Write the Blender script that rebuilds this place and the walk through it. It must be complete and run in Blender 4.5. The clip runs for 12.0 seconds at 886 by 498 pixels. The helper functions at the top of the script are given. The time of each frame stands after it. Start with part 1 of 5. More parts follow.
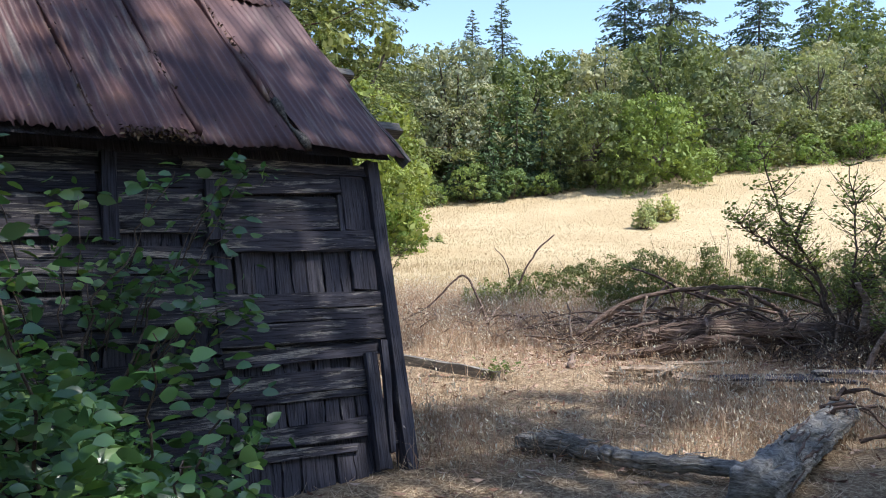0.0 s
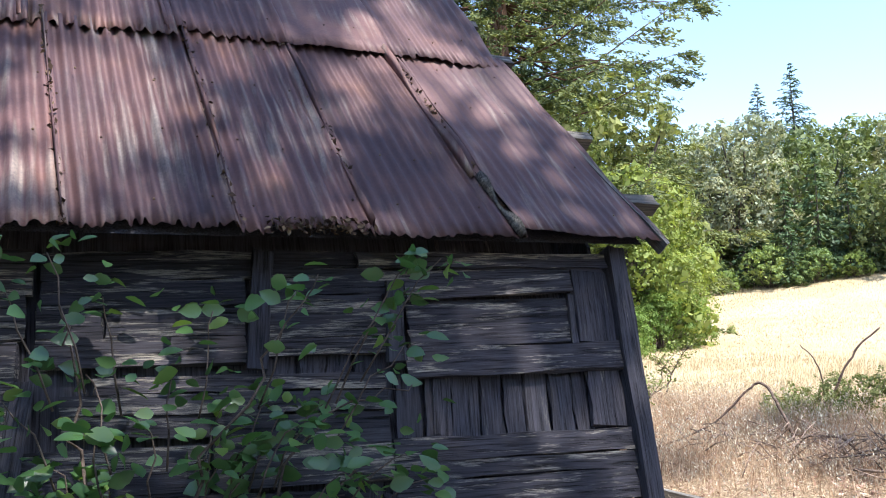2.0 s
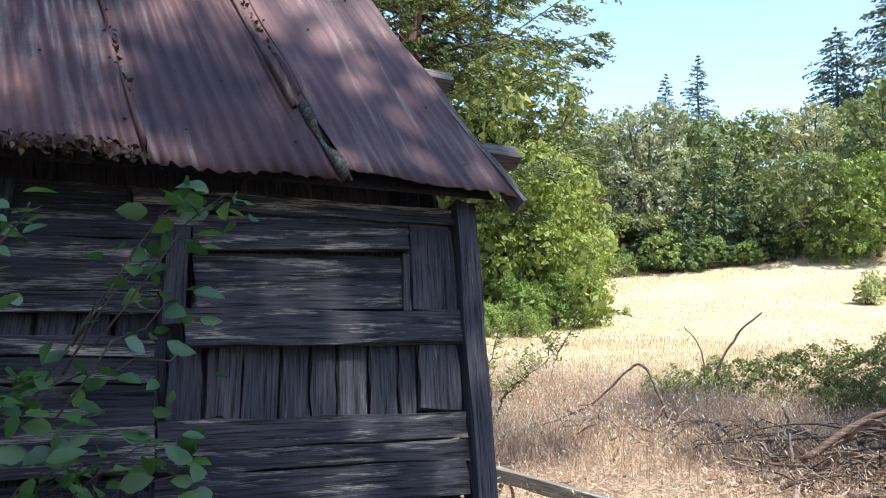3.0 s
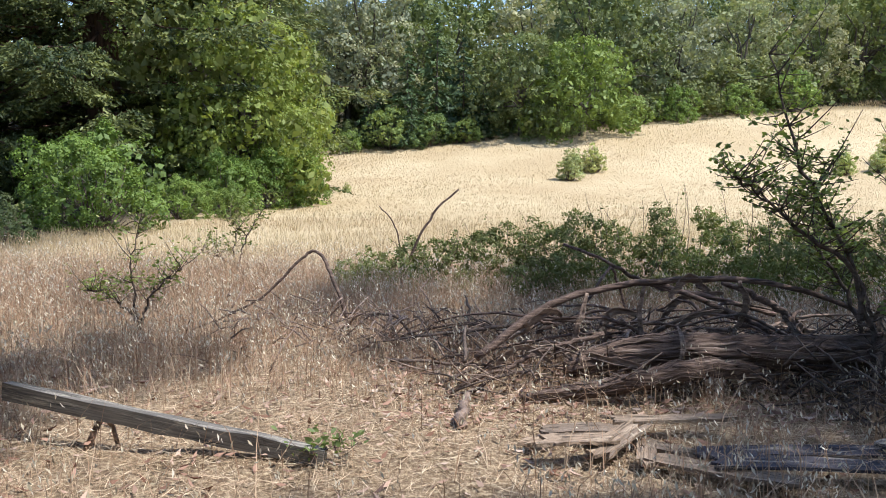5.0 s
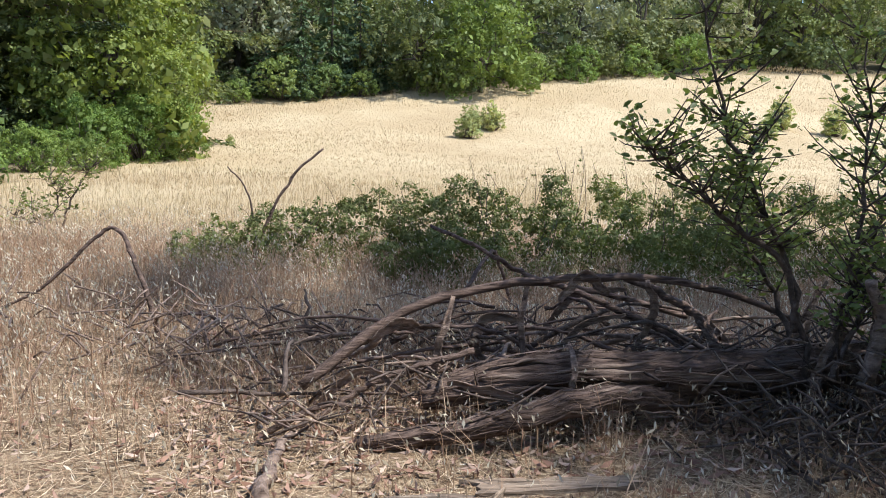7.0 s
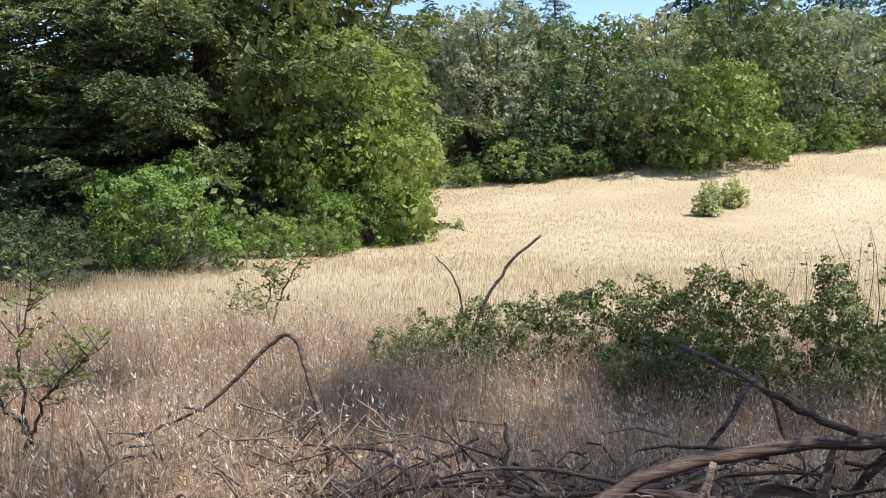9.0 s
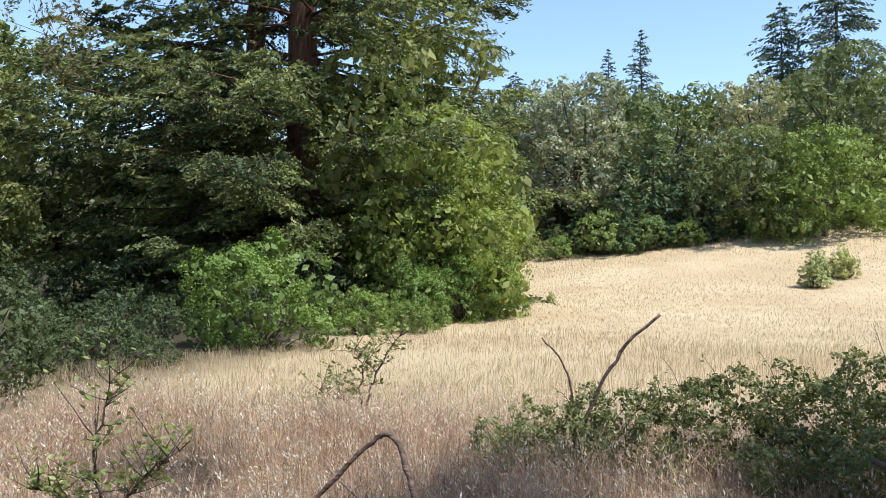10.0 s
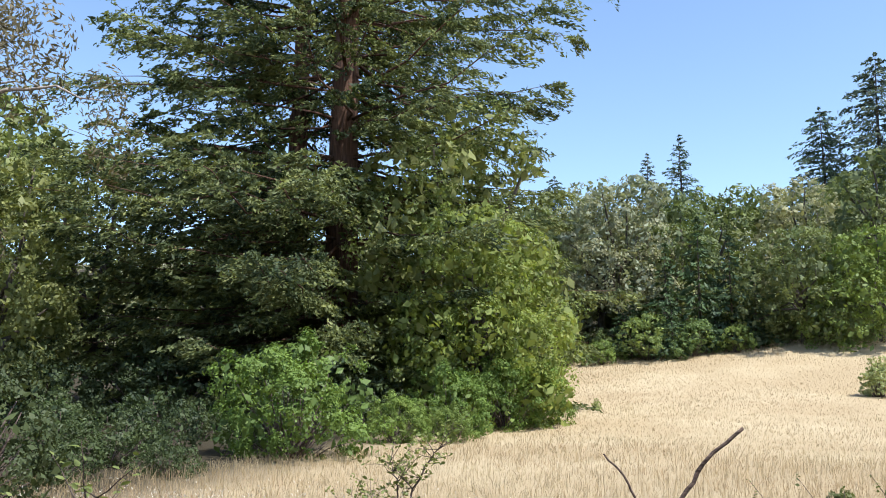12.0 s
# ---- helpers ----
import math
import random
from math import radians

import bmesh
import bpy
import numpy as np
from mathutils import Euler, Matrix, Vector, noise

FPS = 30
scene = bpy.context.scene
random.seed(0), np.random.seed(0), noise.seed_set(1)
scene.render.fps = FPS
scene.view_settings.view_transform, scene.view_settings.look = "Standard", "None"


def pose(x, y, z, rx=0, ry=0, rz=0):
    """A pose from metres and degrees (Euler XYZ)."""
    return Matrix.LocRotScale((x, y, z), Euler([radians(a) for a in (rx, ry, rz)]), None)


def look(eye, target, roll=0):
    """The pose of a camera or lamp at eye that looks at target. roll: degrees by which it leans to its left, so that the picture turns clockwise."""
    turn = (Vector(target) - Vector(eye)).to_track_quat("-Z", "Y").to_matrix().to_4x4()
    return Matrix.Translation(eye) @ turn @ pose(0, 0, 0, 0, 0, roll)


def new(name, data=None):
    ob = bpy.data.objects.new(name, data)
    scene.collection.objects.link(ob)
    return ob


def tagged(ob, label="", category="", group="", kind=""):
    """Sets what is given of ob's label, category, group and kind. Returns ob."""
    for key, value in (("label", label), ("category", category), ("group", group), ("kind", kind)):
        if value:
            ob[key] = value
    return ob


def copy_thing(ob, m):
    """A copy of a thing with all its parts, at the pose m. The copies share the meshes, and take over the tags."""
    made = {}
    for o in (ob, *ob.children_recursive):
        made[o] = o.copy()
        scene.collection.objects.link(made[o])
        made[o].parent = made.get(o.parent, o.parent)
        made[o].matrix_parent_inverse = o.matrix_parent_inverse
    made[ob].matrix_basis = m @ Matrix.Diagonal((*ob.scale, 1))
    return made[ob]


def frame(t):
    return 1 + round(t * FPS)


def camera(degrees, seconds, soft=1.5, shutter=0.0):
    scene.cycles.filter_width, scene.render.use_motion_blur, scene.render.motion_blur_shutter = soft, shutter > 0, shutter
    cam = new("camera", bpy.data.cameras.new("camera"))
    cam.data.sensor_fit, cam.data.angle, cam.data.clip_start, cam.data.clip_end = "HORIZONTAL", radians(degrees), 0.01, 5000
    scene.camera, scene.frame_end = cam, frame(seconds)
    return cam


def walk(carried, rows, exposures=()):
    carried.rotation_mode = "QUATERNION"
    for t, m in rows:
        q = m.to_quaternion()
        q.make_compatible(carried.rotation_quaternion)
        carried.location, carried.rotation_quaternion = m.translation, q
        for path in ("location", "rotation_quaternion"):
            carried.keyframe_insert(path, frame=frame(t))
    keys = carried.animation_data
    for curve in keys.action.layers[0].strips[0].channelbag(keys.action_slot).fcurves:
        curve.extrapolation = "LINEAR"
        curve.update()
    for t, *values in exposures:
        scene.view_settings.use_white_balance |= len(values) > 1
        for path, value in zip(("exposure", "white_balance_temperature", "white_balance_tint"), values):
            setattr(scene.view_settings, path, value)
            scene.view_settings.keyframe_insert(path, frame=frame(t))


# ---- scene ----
# camera and walk
ROWS = [
    (0, look((0.000, 0.000, 1.500), (0.000, 1.999, 1.430), 0.15)),
    (0.5, look((0.046, 0.315, 1.480), (-0.221, 2.294, 1.371), -1.46)),
    (1, look((0.021, 0.688, 1.494), (-0.271, 2.663, 1.390), -1.11)),
    (1.5, look((0.050, 1.050, 1.482), (-0.480, 2.979, 1.473), 0.25)),
    (2, look((0.079, 1.403, 1.580), (-0.593, 3.280, 1.742), -1.46)),
    (2.5, look((0.056, 1.718, 1.615), (-0.641, 3.566, 1.927), -0.46)),
    (3, look((0.242, 2.131, 1.524), (-0.221, 4.074, 1.621), 0.83)),
    (3.5, look((0.397, 2.534, 1.522), (0.126, 4.515, 1.474), -0.53)),
    (3.7, look((0.424, 2.694, 1.505), (0.275, 4.687, 1.427), 0.08)),
    (5.3, look((0.827, 3.799, 1.510), (1.114, 5.765, 1.283), 1.11)),
    (5.5, look((0.864, 3.968, 1.486), (1.245, 5.915, 1.236), 1.74)),
    (6, look((0.963, 4.270, 1.505), (1.445, 6.192, 1.239), 3.50)),
    (6.5, look((1.174, 4.647, 1.491), (1.652, 6.569, 1.213), 3.45)),
    (6.7, look((1.240, 4.784, 1.513), (1.704, 6.707, 1.216), 3.04)),
    (8.3, look((1.597, 5.827, 1.591), (1.603, 7.817, 1.396), 1.29)),
    (8.5, look((1.624, 5.927, 1.598), (1.541, 7.918, 1.428), 0.98)),
    (9, look((1.529, 6.235, 1.569), (1.389, 8.226, 1.452), 0.86)),
    (9.5, look((1.385, 6.534, 1.590), (1.247, 8.527, 1.500), 1.09)),
    (10, look((1.311, 6.804, 1.606), (0.959, 8.772, 1.666), 0.29)),
    (10.5, look((1.249, 7.037, 1.589), (0.783, 8.977, 1.716), 0.62)),
    (11, look((1.093, 7.264, 1.613), (0.607, 9.184, 1.895), 0.76)),
    (11.5, look((1.033, 7.447, 1.609), (0.552, 9.361, 1.937), 0.60)),
    (12, look((1.116, 7.557, 1.599), (0.674, 9.483, 1.912), 0.70)),
]
LENS = 57.13
cam = camera(LENS, 12.0, soft=1.0)
walk(cam, ROWS, exposures=[(0, 0.95, 6100, 10), (0.5, 1.35, 6100, 10), (1, 1.65, 6100, 10), (1.5, 1.6, 6100, 10), (2.5, 1.52, 6100, 10), (3.5, 1.3, 6100, 10), (5.3, 0.8, 6100, 10), (12, 0.8, 6100, 10)])

# world, sun
SUN_AZ, SUN_EL = 116.0, 60.0   # degrees: azimuth clockwise from +y, elevation
world = bpy.data.worlds.new("world")
scene.world = world
world.use_nodes = True
wn = world.node_tree
wn.nodes.clear()
sky = wn.nodes.new("ShaderNodeTexSky")
sky.sky_type = "NISHITA"
sky.sun_disc = False
sky.sun_elevation, sky.sun_rotation = radians(SUN_EL), radians(SUN_AZ)
sky.air_density, sky.dust_density, sky.ozone_density = 1.0, 0.6, 1.2
bg = wn.nodes.new("ShaderNodeBackground")
bg.inputs["Strength"].default_value = 0.15
wo = wn.nodes.new("ShaderNodeOutputWorld")
wn.links.new(sky.outputs[0], bg.inputs[0])
wn.links.new(bg.outputs[0], wo.inputs[0])
sun = new("sun", bpy.data.lights.new("sun", "SUN"))
sun.data.energy, sun.data.angle, sun.data.color = 4.2, radians(0.55), (1.0, 0.95, 0.86)
SUN_DIR = Vector((math.sin(radians(SUN_AZ)) * math.cos(radians(SUN_EL)), math.cos(radians(SUN_AZ)) * math.cos(radians(SUN_EL)), math.sin(radians(SUN_EL))))
sun.matrix_world = look(SUN_DIR * 60, (0, 0, 0))

rng = np.random.default_rng(7)


# ---- materials ----
class Nodes:
    """Short hand for a node tree."""

    def __init__(self, name):
        self.mat = bpy.data.materials.new(name)
        self.mat.use_nodes = True
        self.tree = self.mat.node_tree
        self.tree.nodes.clear()
        self.out = self.tree.nodes.new("ShaderNodeOutputMaterial")

    def node(self, kind, **values):
        n = self.tree.nodes.new("ShaderNode" + kind)
        for key, value in values.items():
            n.inputs[key.replace("_", " ")].default_value = value
        return n

    def link(self, a, b):
        self.tree.links.new(a, b)

    def coords(self, scale=(1, 1, 1), world_space=False):
        m = self.node("Mapping", Scale=scale)
        if world_space:
            self.link(self.node("NewGeometry").outputs["Position"], m.inputs[0])
        else:
            self.link(self.node("TexCoord").outputs["Object"], m.inputs[0])
        return m.outputs[0]

    def noise(self, vec, scale, detail=5.0, rough=0.6):
        n = self.node("TexNoise", Scale=scale, Detail=detail, Roughness=rough)
        self.link(vec, n.inputs["Vector"])
        return n.outputs["Fac"]

    def ramp(self, fac, stops):
        r = self.tree.nodes.new("ShaderNodeValToRGB")
        els = r.color_ramp.elements
        while len(els) < len(stops):
            els.new(0.5)
        for e, (p, c) in zip(els, stops):
            e.position, e.color = p, (*c, 1)
        self.link(fac, r.inputs[0])
        return r.outputs[0]

    def mix(self, fac, a, b, blend="MIX"):
        m = self.tree.nodes.new("ShaderNodeMix")
        m.data_type, m.blend_type = "RGBA", blend
        for sock, v in ((0, fac), (6, a), (7, b)):
            if isinstance(v, (int, float)):
                m.inputs[sock].default_value = v
            elif isinstance(v, tuple):
                m.inputs[sock].default_value = (*v, 1)
            else:
                self.link(v, m.inputs[sock])
        return m.outputs[2]

    def bump(self, height, strength=0.5, distance=0.01):
        b = self.node("Bump", Strength=strength, Distance=distance)
        self.link(height, b.inputs["Height"])
        return b.outputs[0]

    def finish(self, color, rough=0.8, metal=0.0, normal=None, spec=0.4):
        p = self.node("BsdfPrincipled", Metallic=metal)
        p.inputs["Specular IOR Level"].default_value = spec
        if isinstance(color, tuple):
            p.inputs["Base Color"].default_value = (*color, 1)
        else:
            self.link(color, p.inputs["Base Color"])
        if isinstance(rough, (int, float)):
            p.inputs["Roughness"].default_value = rough
        else:
            self.link(rough, p.inputs["Roughness"])
        if normal is not None:
            self.link(normal, p.inputs["Normal"])
        self.link(p.outputs[0], self.out.inputs[0])
        return self.mat


def leaf_material(name, dark, light, other=None, translucent=0.35, gloss=0.015, sunlit_tips=None, sheen=0.55):
    k = Nodes(name)
    geo = k.node("NewGeometry")
    stops = [(0.0, tuple(0.6 * p + 0.4 * q for p, q in zip(dark, light))), (0.75, light)]
    if other:
        stops.append((1.0, other))
    col = k.ramp(geo.outputs["Random Per Island"], stops)
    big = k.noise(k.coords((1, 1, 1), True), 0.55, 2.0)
    # bough-wide tone patches; a given end colour paints sunlit yellow into them
    col = k.mix(0.55, col, k.ramp(big, [(0.35, tuple(0.75 * c for c in dark)), (0.7, sunlit_tips or light)]))
    hue = k.ramp(k.node("ObjectInfo").outputs["Random"], [(0.0, (0.78, 0.86, 0.98)), (0.35, (1.08, 1.04, 1.0)), (0.7, (0.88, 0.98, 0.82)), (1.0, (1.16, 1.1, 1.08))])
    col = k.mix(1.0, col, hue, "MULTIPLY")
    d = k.node("BsdfDiffuse")
    t = k.node("BsdfTranslucent")
    k.link(col, d.inputs[0])
    k.link(k.mix(1.0, col, (1.0, 1.0, 0.55), "MULTIPLY"), t.inputs[0])
    m = k.node("MixShader", Fac=translucent)
    k.link(d.outputs[0], m.inputs[1])
    k.link(t.outputs[0], m.inputs[2])
    g = k.node("BsdfGlossy", Roughness=sheen)
    g.inputs[0].default_value = (1, 1, 1, 1)
    m2 = k.node("MixShader", Fac=gloss)
    k.link(m.outputs[0], m2.inputs[1])
    k.link(g.outputs[0], m2.inputs[2])
    k.link(m2.outputs[0], k.out.inputs[0])
    return k.mat


def wood_material(name, dark, mid, pale, scale=1.0, pale_at=0.62, along="x"):
    """Weathered board: grain along the board, cracks, pale flaking patches."""
    k = Nodes(name)
    info = k.node("ObjectInfo")
    tc = k.node("TexCoord")
    shift = k.node("VectorMath")
    shift.operation = "MULTIPLY_ADD"
    cmb = k.node("CombineXYZ")
    for s in ("X", "Y", "Z"):
        k.link(info.outputs["Random"], cmb.inputs[s])
    k.link(cmb.outputs[0], shift.inputs[0])
    shift.inputs[1].default_value = (37.0, 53.0, 71.0)
    k.link(tc.outputs["Object"], shift.inputs[2])
    st = {"x": (2.0, 58, 58), "z": (58, 58, 2.0), "y": (58, 2.0, 58)}[along]
    m = k.node("Mapping", Scale=tuple(v * scale for v in st))
    k.link(shift.outputs[0], m.inputs[0])
    grain = k.noise(m.outputs[0], 2.2, 8.0, 0.62)
    st2 = {"x": (1.0, 11, 11), "z": (11, 11, 1.0), "y": (11, 1.0, 11)}[along]
    m2 = k.node("Mapping", Scale=tuple(v * scale for v in st2))
    k.link(shift.outputs[0], m2.inputs[0])
    patch = k.noise(m2.outputs[0], 2.4, 6.0, 0.65)
    fine = k.noise(m.outputs[0], 6.0, 4.0, 0.7)
    base = k.ramp(grain, [(0.34, dark), (0.47, mid), (0.66, tuple(1.7 * c for c in mid))])
    worn = k.ramp(patch, [(pale_at - 0.02, (0, 0, 0)), (pale_at + 0.04, (1, 1, 1))])
    grit = k.ramp(fine, [(0.42, (0, 0, 0)), (0.58, (1, 1, 1))])
    fac = k.mix(1.0, worn, grit, "MULTIPLY")
    col = k.mix(fac, base, pale)
    tone = k.ramp(info.outputs["Random"], [(0.0, (0.62, 0.62, 0.66)), (0.5, (0.95, 0.93, 0.9)), (1.0, (1.25, 1.18, 1.1))])
    col = k.mix(1.0, col, tone, "MULTIPLY")
    crack = k.ramp(grain, [(0.34, (0, 0, 0)), (0.44, (1, 1, 1))])
    hgt = k.mix(0.5, crack, fine)
    return k.finish(col, 0.85, 0.0, k.bump(hgt, 0.85, 0.006), 0.3)


def ground_material():
    k = Nodes("dry_ground")
    pos = k.coords((1, 1, 1), True)
    big = k.noise(pos, 0.16, 4.0)
    mid = k.noise(pos, 2.3, 6.0, 0.7)
    fine = k.noise(pos, 34.0, 5.0, 0.75)
    litter = k.ramp(mid, [(0.3, (0.06, 0.04, 0.027)), (0.5, (0.15, 0.1, 0.066)), (0.7, (0.3, 0.21, 0.14))])
    straw = k.ramp(fine, [(0.3, (0.17, 0.12, 0.075)), (0.5, (0.38, 0.285, 0.18)), (0.72, (0.6, 0.48, 0.33))])
    near = k.mix(k.ramp(fine, [(0.4, (0, 0, 0)), (0.62, (1, 1, 1))]), litter, straw)
    field = k.mix(k.ramp(big, [(0.4, (0, 0, 0)), (0.62, (1, 1, 1))]), (0.43, 0.335, 0.2), (0.52, 0.425, 0.27))
    field = k.mix(0.25, field, straw)
    sep = k.node("SeparateXYZ")
    k.link(k.node("NewGeometry").outputs["Position"], sep.inputs[0])
    span = k.node("MapRange")
    span.inputs[1].default_value, span.inputs[2].default_value = 13.5, 18.0
    k.link(sep.outputs["Y"], span.inputs[0])
    col = k.mix(span.outputs[0], near, field)
    # leaf mould under the wood beyond the meadow
    wood = k.node("MapRange")
    wood.inputs[1].default_value, wood.inputs[2].default_value = 58.0, 62.0
    k.link(sep.outputs["Y"], wood.inputs[0])
    col = k.mix(wood.outputs[0], col, (0.1, 0.085, 0.05))
    # grove floor: leaf mould, its colour darkened further to carry the trees' shade
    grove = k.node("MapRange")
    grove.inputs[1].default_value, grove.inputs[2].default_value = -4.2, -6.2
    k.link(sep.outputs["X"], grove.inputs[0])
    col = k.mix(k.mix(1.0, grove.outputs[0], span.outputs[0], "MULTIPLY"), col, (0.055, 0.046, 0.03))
    return k.finish(col, 0.95, 0.0, k.bump(fine, 0.9, 0.03), 0.1)


def rust_material():
    """Rusted corrugated sheet: dark red-brown rust with worn galvanised streaks down the slope."""
    k = Nodes("rusted_iron")
    info = k.node("ObjectInfo")
    tc = k.node("TexCoord")
    cmb = k.node("CombineXYZ")
    k.link(info.outputs["Random"], cmb.inputs["X"])
    k.link(info.outputs["Random"], cmb.inputs["Y"])
    sh = k.node("VectorMath")
    sh.operation = "MULTIPLY_ADD"
    k.link(cmb.outputs[0], sh.inputs[0])
    sh.inputs[1].default_value = (31.0, 17.0, 0.0)
    k.link(tc.outputs["Object"], sh.inputs[2])
    v = sh.outputs[0]
    blot = k.noise(v, 1.7, 7.0, 0.58)
    m = k.node("Mapping", Scale=(15.0, 0.9, 1.0))
    k.link(v, m.inputs[0])
    streak = k.noise(m.outputs[0], 1.5, 5.0, 0.6)
    fine = k.noise(v, 70.0, 4.0, 0.7)
    rust = k.ramp(blot, [(0.25, (0.045, 0.027, 0.034)), (0.42, (0.08, 0.047, 0.056)), (0.58, (0.135, 0.074, 0.073)), (0.74, (0.235, 0.125, 0.084))])
    zinc = k.ramp(fine, [(0.3, (0.27, 0.25, 0.225)), (0.7, (0.47, 0.43, 0.36))])
    mask = k.ramp(streak, [(0.5, (0, 0, 0)), (0.68, (0.8, 0.8, 0.8))])
    mask2 = k.mix(1.0, mask, k.ramp(k.noise(v, 0.9, 4.0), [(0.44, (0.04, 0.04, 0.04)), (0.58, (1, 1, 1))]), "MULTIPLY")
    col = k.mix(mask2, rust, zinc)
    col = k.mix(0.25, col, k.ramp(fine, [(0.25, (0.03, 0.017, 0.02)), (0.7, (0.19, 0.1, 0.085))]))
    tone = k.ramp(info.outputs["Random"], [(0.0, (0.75, 0.72, 0.75)), (1.0, (1.15, 1.08, 1.05))])
    col = k.mix(1.0, col, tone, "MULTIPLY")
    return k.finish(col, 0.62, 0.25, k.bump(fine, 0.35, 0.003), 0.4)


def bark_material(name, dark, light, along=(9, 9, 1.2)):
    k = Nodes(name)
    v = k.coords(along)
    n = k.noise(v, 2.0, 8.0, 0.65)
    col = k.ramp(n, [(0.3, dark), (0.62, light), (0.8, tuple(min(1, 1.4 * c) for c in light))])
    return k.finish(col, 0.9, 0.0, k.bump(n, 0.9, 0.03), 0.15)


def straw_material(name, a, b, c, translucent=0.3, patch=None, stain=None):
    k = Nodes(name)
    geo = k.node("NewGeometry")
    col = k.ramp(geo.outputs["Random Per Island"], [(0.0, a), (0.5, b), (1.0, c)])
    if patch:
        broad = k.noise(k.coords((0.55, 1.0, 1.0), True), 0.14, 3.0, 0.6)
        close = k.noise(k.coords((0.5, 1.0, 1.0), True), patch, 4.0, 0.65)
        both = k.mix(0.5, broad, close)
        col = k.mix(k.ramp(both, [(0.42, (0, 0, 0)), (0.6, (0.75, 0.75, 0.75))]), col, stain)
    d = k.node("BsdfDiffuse")
    t = k.node("BsdfTranslucent")
    k.link(col, d.inputs[0])
    k.link(col, t.inputs[0])
    m = k.node("MixShader", Fac=translucent)
    k.link(d.outputs[0], m.inputs[1])
    k.link(t.outputs[0], m.inputs[2])
    k.link(m.outputs[0], k.out.inputs[0])
    return k.mat


GROUND = ground_material()
RUST = rust_material()
BOARD = wood_material("weathered_board", (0.009, 0.0085, 0.012), (0.042, 0.04, 0.052), (0.34, 0.315, 0.28), 1.0, 0.55)
SLAT = wood_material("weathered_slat", (0.015, 0.015, 0.021), (0.052, 0.05, 0.065), (0.21, 0.2, 0.19), 1.0, 0.64, "z")
BARE = wood_material("silvered_timber", (0.035, 0.034, 0.034), (0.115, 0.107, 0.1), (0.36, 0.335, 0.29), 0.8, 0.55)
LOGBARK = bark_material("dark_peeling_bark", (0.022, 0.015, 0.013), (0.21, 0.148, 0.122), (1.4, 20, 20))
STRIP = bark_material("peeled_bark_strip", (0.08, 0.054, 0.044), (0.36, 0.27, 0.22), (2, 14, 14))
GREYLOG = bark_material("grey_dead_log", (0.06, 0.054, 0.05), (0.38, 0.355, 0.325), (2, 22, 22))
ROTTEN = wood_material("rotten_plank", (0.045, 0.033, 0.026), (0.19, 0.145, 0.11), (0.4, 0.33, 0.26), 0.9, 0.57)
BARK = bark_material("oak_bark", (0.03, 0.026, 0.02), (0.13, 0.11, 0.09))
REDBARK = bark_material("redwood_bark", (0.04, 0.024, 0.018), (0.15, 0.085, 0.06), (7, 7, 0.4))
PALEBARK = bark_material("pale_gum_bark", (0.14, 0.115, 0.095), (0.45, 0.39, 0.33), (3, 3, 0.8))
TWIG = bark_material("twig_bark", (0.035, 0.026, 0.023), (0.17, 0.13, 0.11), (8, 8, 8))
OAK_A = leaf_material("oak_leaf_green", (0.1, 0.125, 0.045), (0.3, 0.33, 0.12), None, 0.38)
OAK_E = leaf_material("oak_leaf_dusky", (0.08, 0.098, 0.042), (0.235, 0.268, 0.105), None, 0.36)
OAK_B = leaf_material("oak_leaf_grey_green", (0.2, 0.205, 0.12), (0.45, 0.45, 0.27), None, 0.38)
OAK_C = leaf_material("oak_leaf_bright", (0.085, 0.135, 0.035), (0.235, 0.315, 0.08), None, 0.34)
YOUNG = leaf_material("young_leaf", (0.13, 0.19, 0.06), (0.32, 0.4, 0.125), None, 0.4)
MAPLE = leaf_material("yellow_green_leaf", (0.12, 0.16, 0.045), (0.32, 0.37, 0.105), (0.46, 0.44, 0.13), 0.45)
# dark green thicket and brush leaf, lowered in colour to stand for grove shade
OAK_D = leaf_material("thicket_leaf_shaded", (0.045, 0.062, 0.03), (0.12, 0.155, 0.065))
FIR = leaf_material("fir_needle", (0.045, 0.08, 0.045), (0.12, 0.175, 0.085), None, 0.25)
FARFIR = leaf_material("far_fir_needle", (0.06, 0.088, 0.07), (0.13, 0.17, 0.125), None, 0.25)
# yellow-olive stops: own leaf tint plus sunlight on boughs, put into the colour
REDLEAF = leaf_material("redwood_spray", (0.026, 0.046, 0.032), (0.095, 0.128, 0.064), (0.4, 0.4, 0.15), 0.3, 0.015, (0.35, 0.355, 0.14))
SHRUB = leaf_material("shrub_leaf", (0.1, 0.14, 0.04), (0.29, 0.35, 0.1), (0.46, 0.47, 0.18), 0.42, 0.03)
BRAMBLE = leaf_material("bramble_leaf", (0.075, 0.09, 0.038), (0.215, 0.245, 0.09), (0.38, 0.35, 0.18), 0.38, 0.02)
PALELEAF = leaf_material("pale_meadow_leaf", (0.33, 0.36, 0.15), (0.6, 0.62, 0.28), None, 0.42)
BROAD = leaf_material("broad_leaf", (0.03, 0.085, 0.035), (0.115, 0.235, 0.075), (0.29, 0.43, 0.08), 0.4, 0.06, None, 0.35)
GUMLEAF = leaf_material("gum_leaf", (0.1, 0.085, 0.05), (0.22, 0.19, 0.12), None, 0.3)
GRASS_FIELD = straw_material("meadow_straw", (0.43, 0.345, 0.2), (0.5, 0.41, 0.25), (0.57, 0.475, 0.31), 0.55, 0.9, (0.41, 0.29, 0.17))
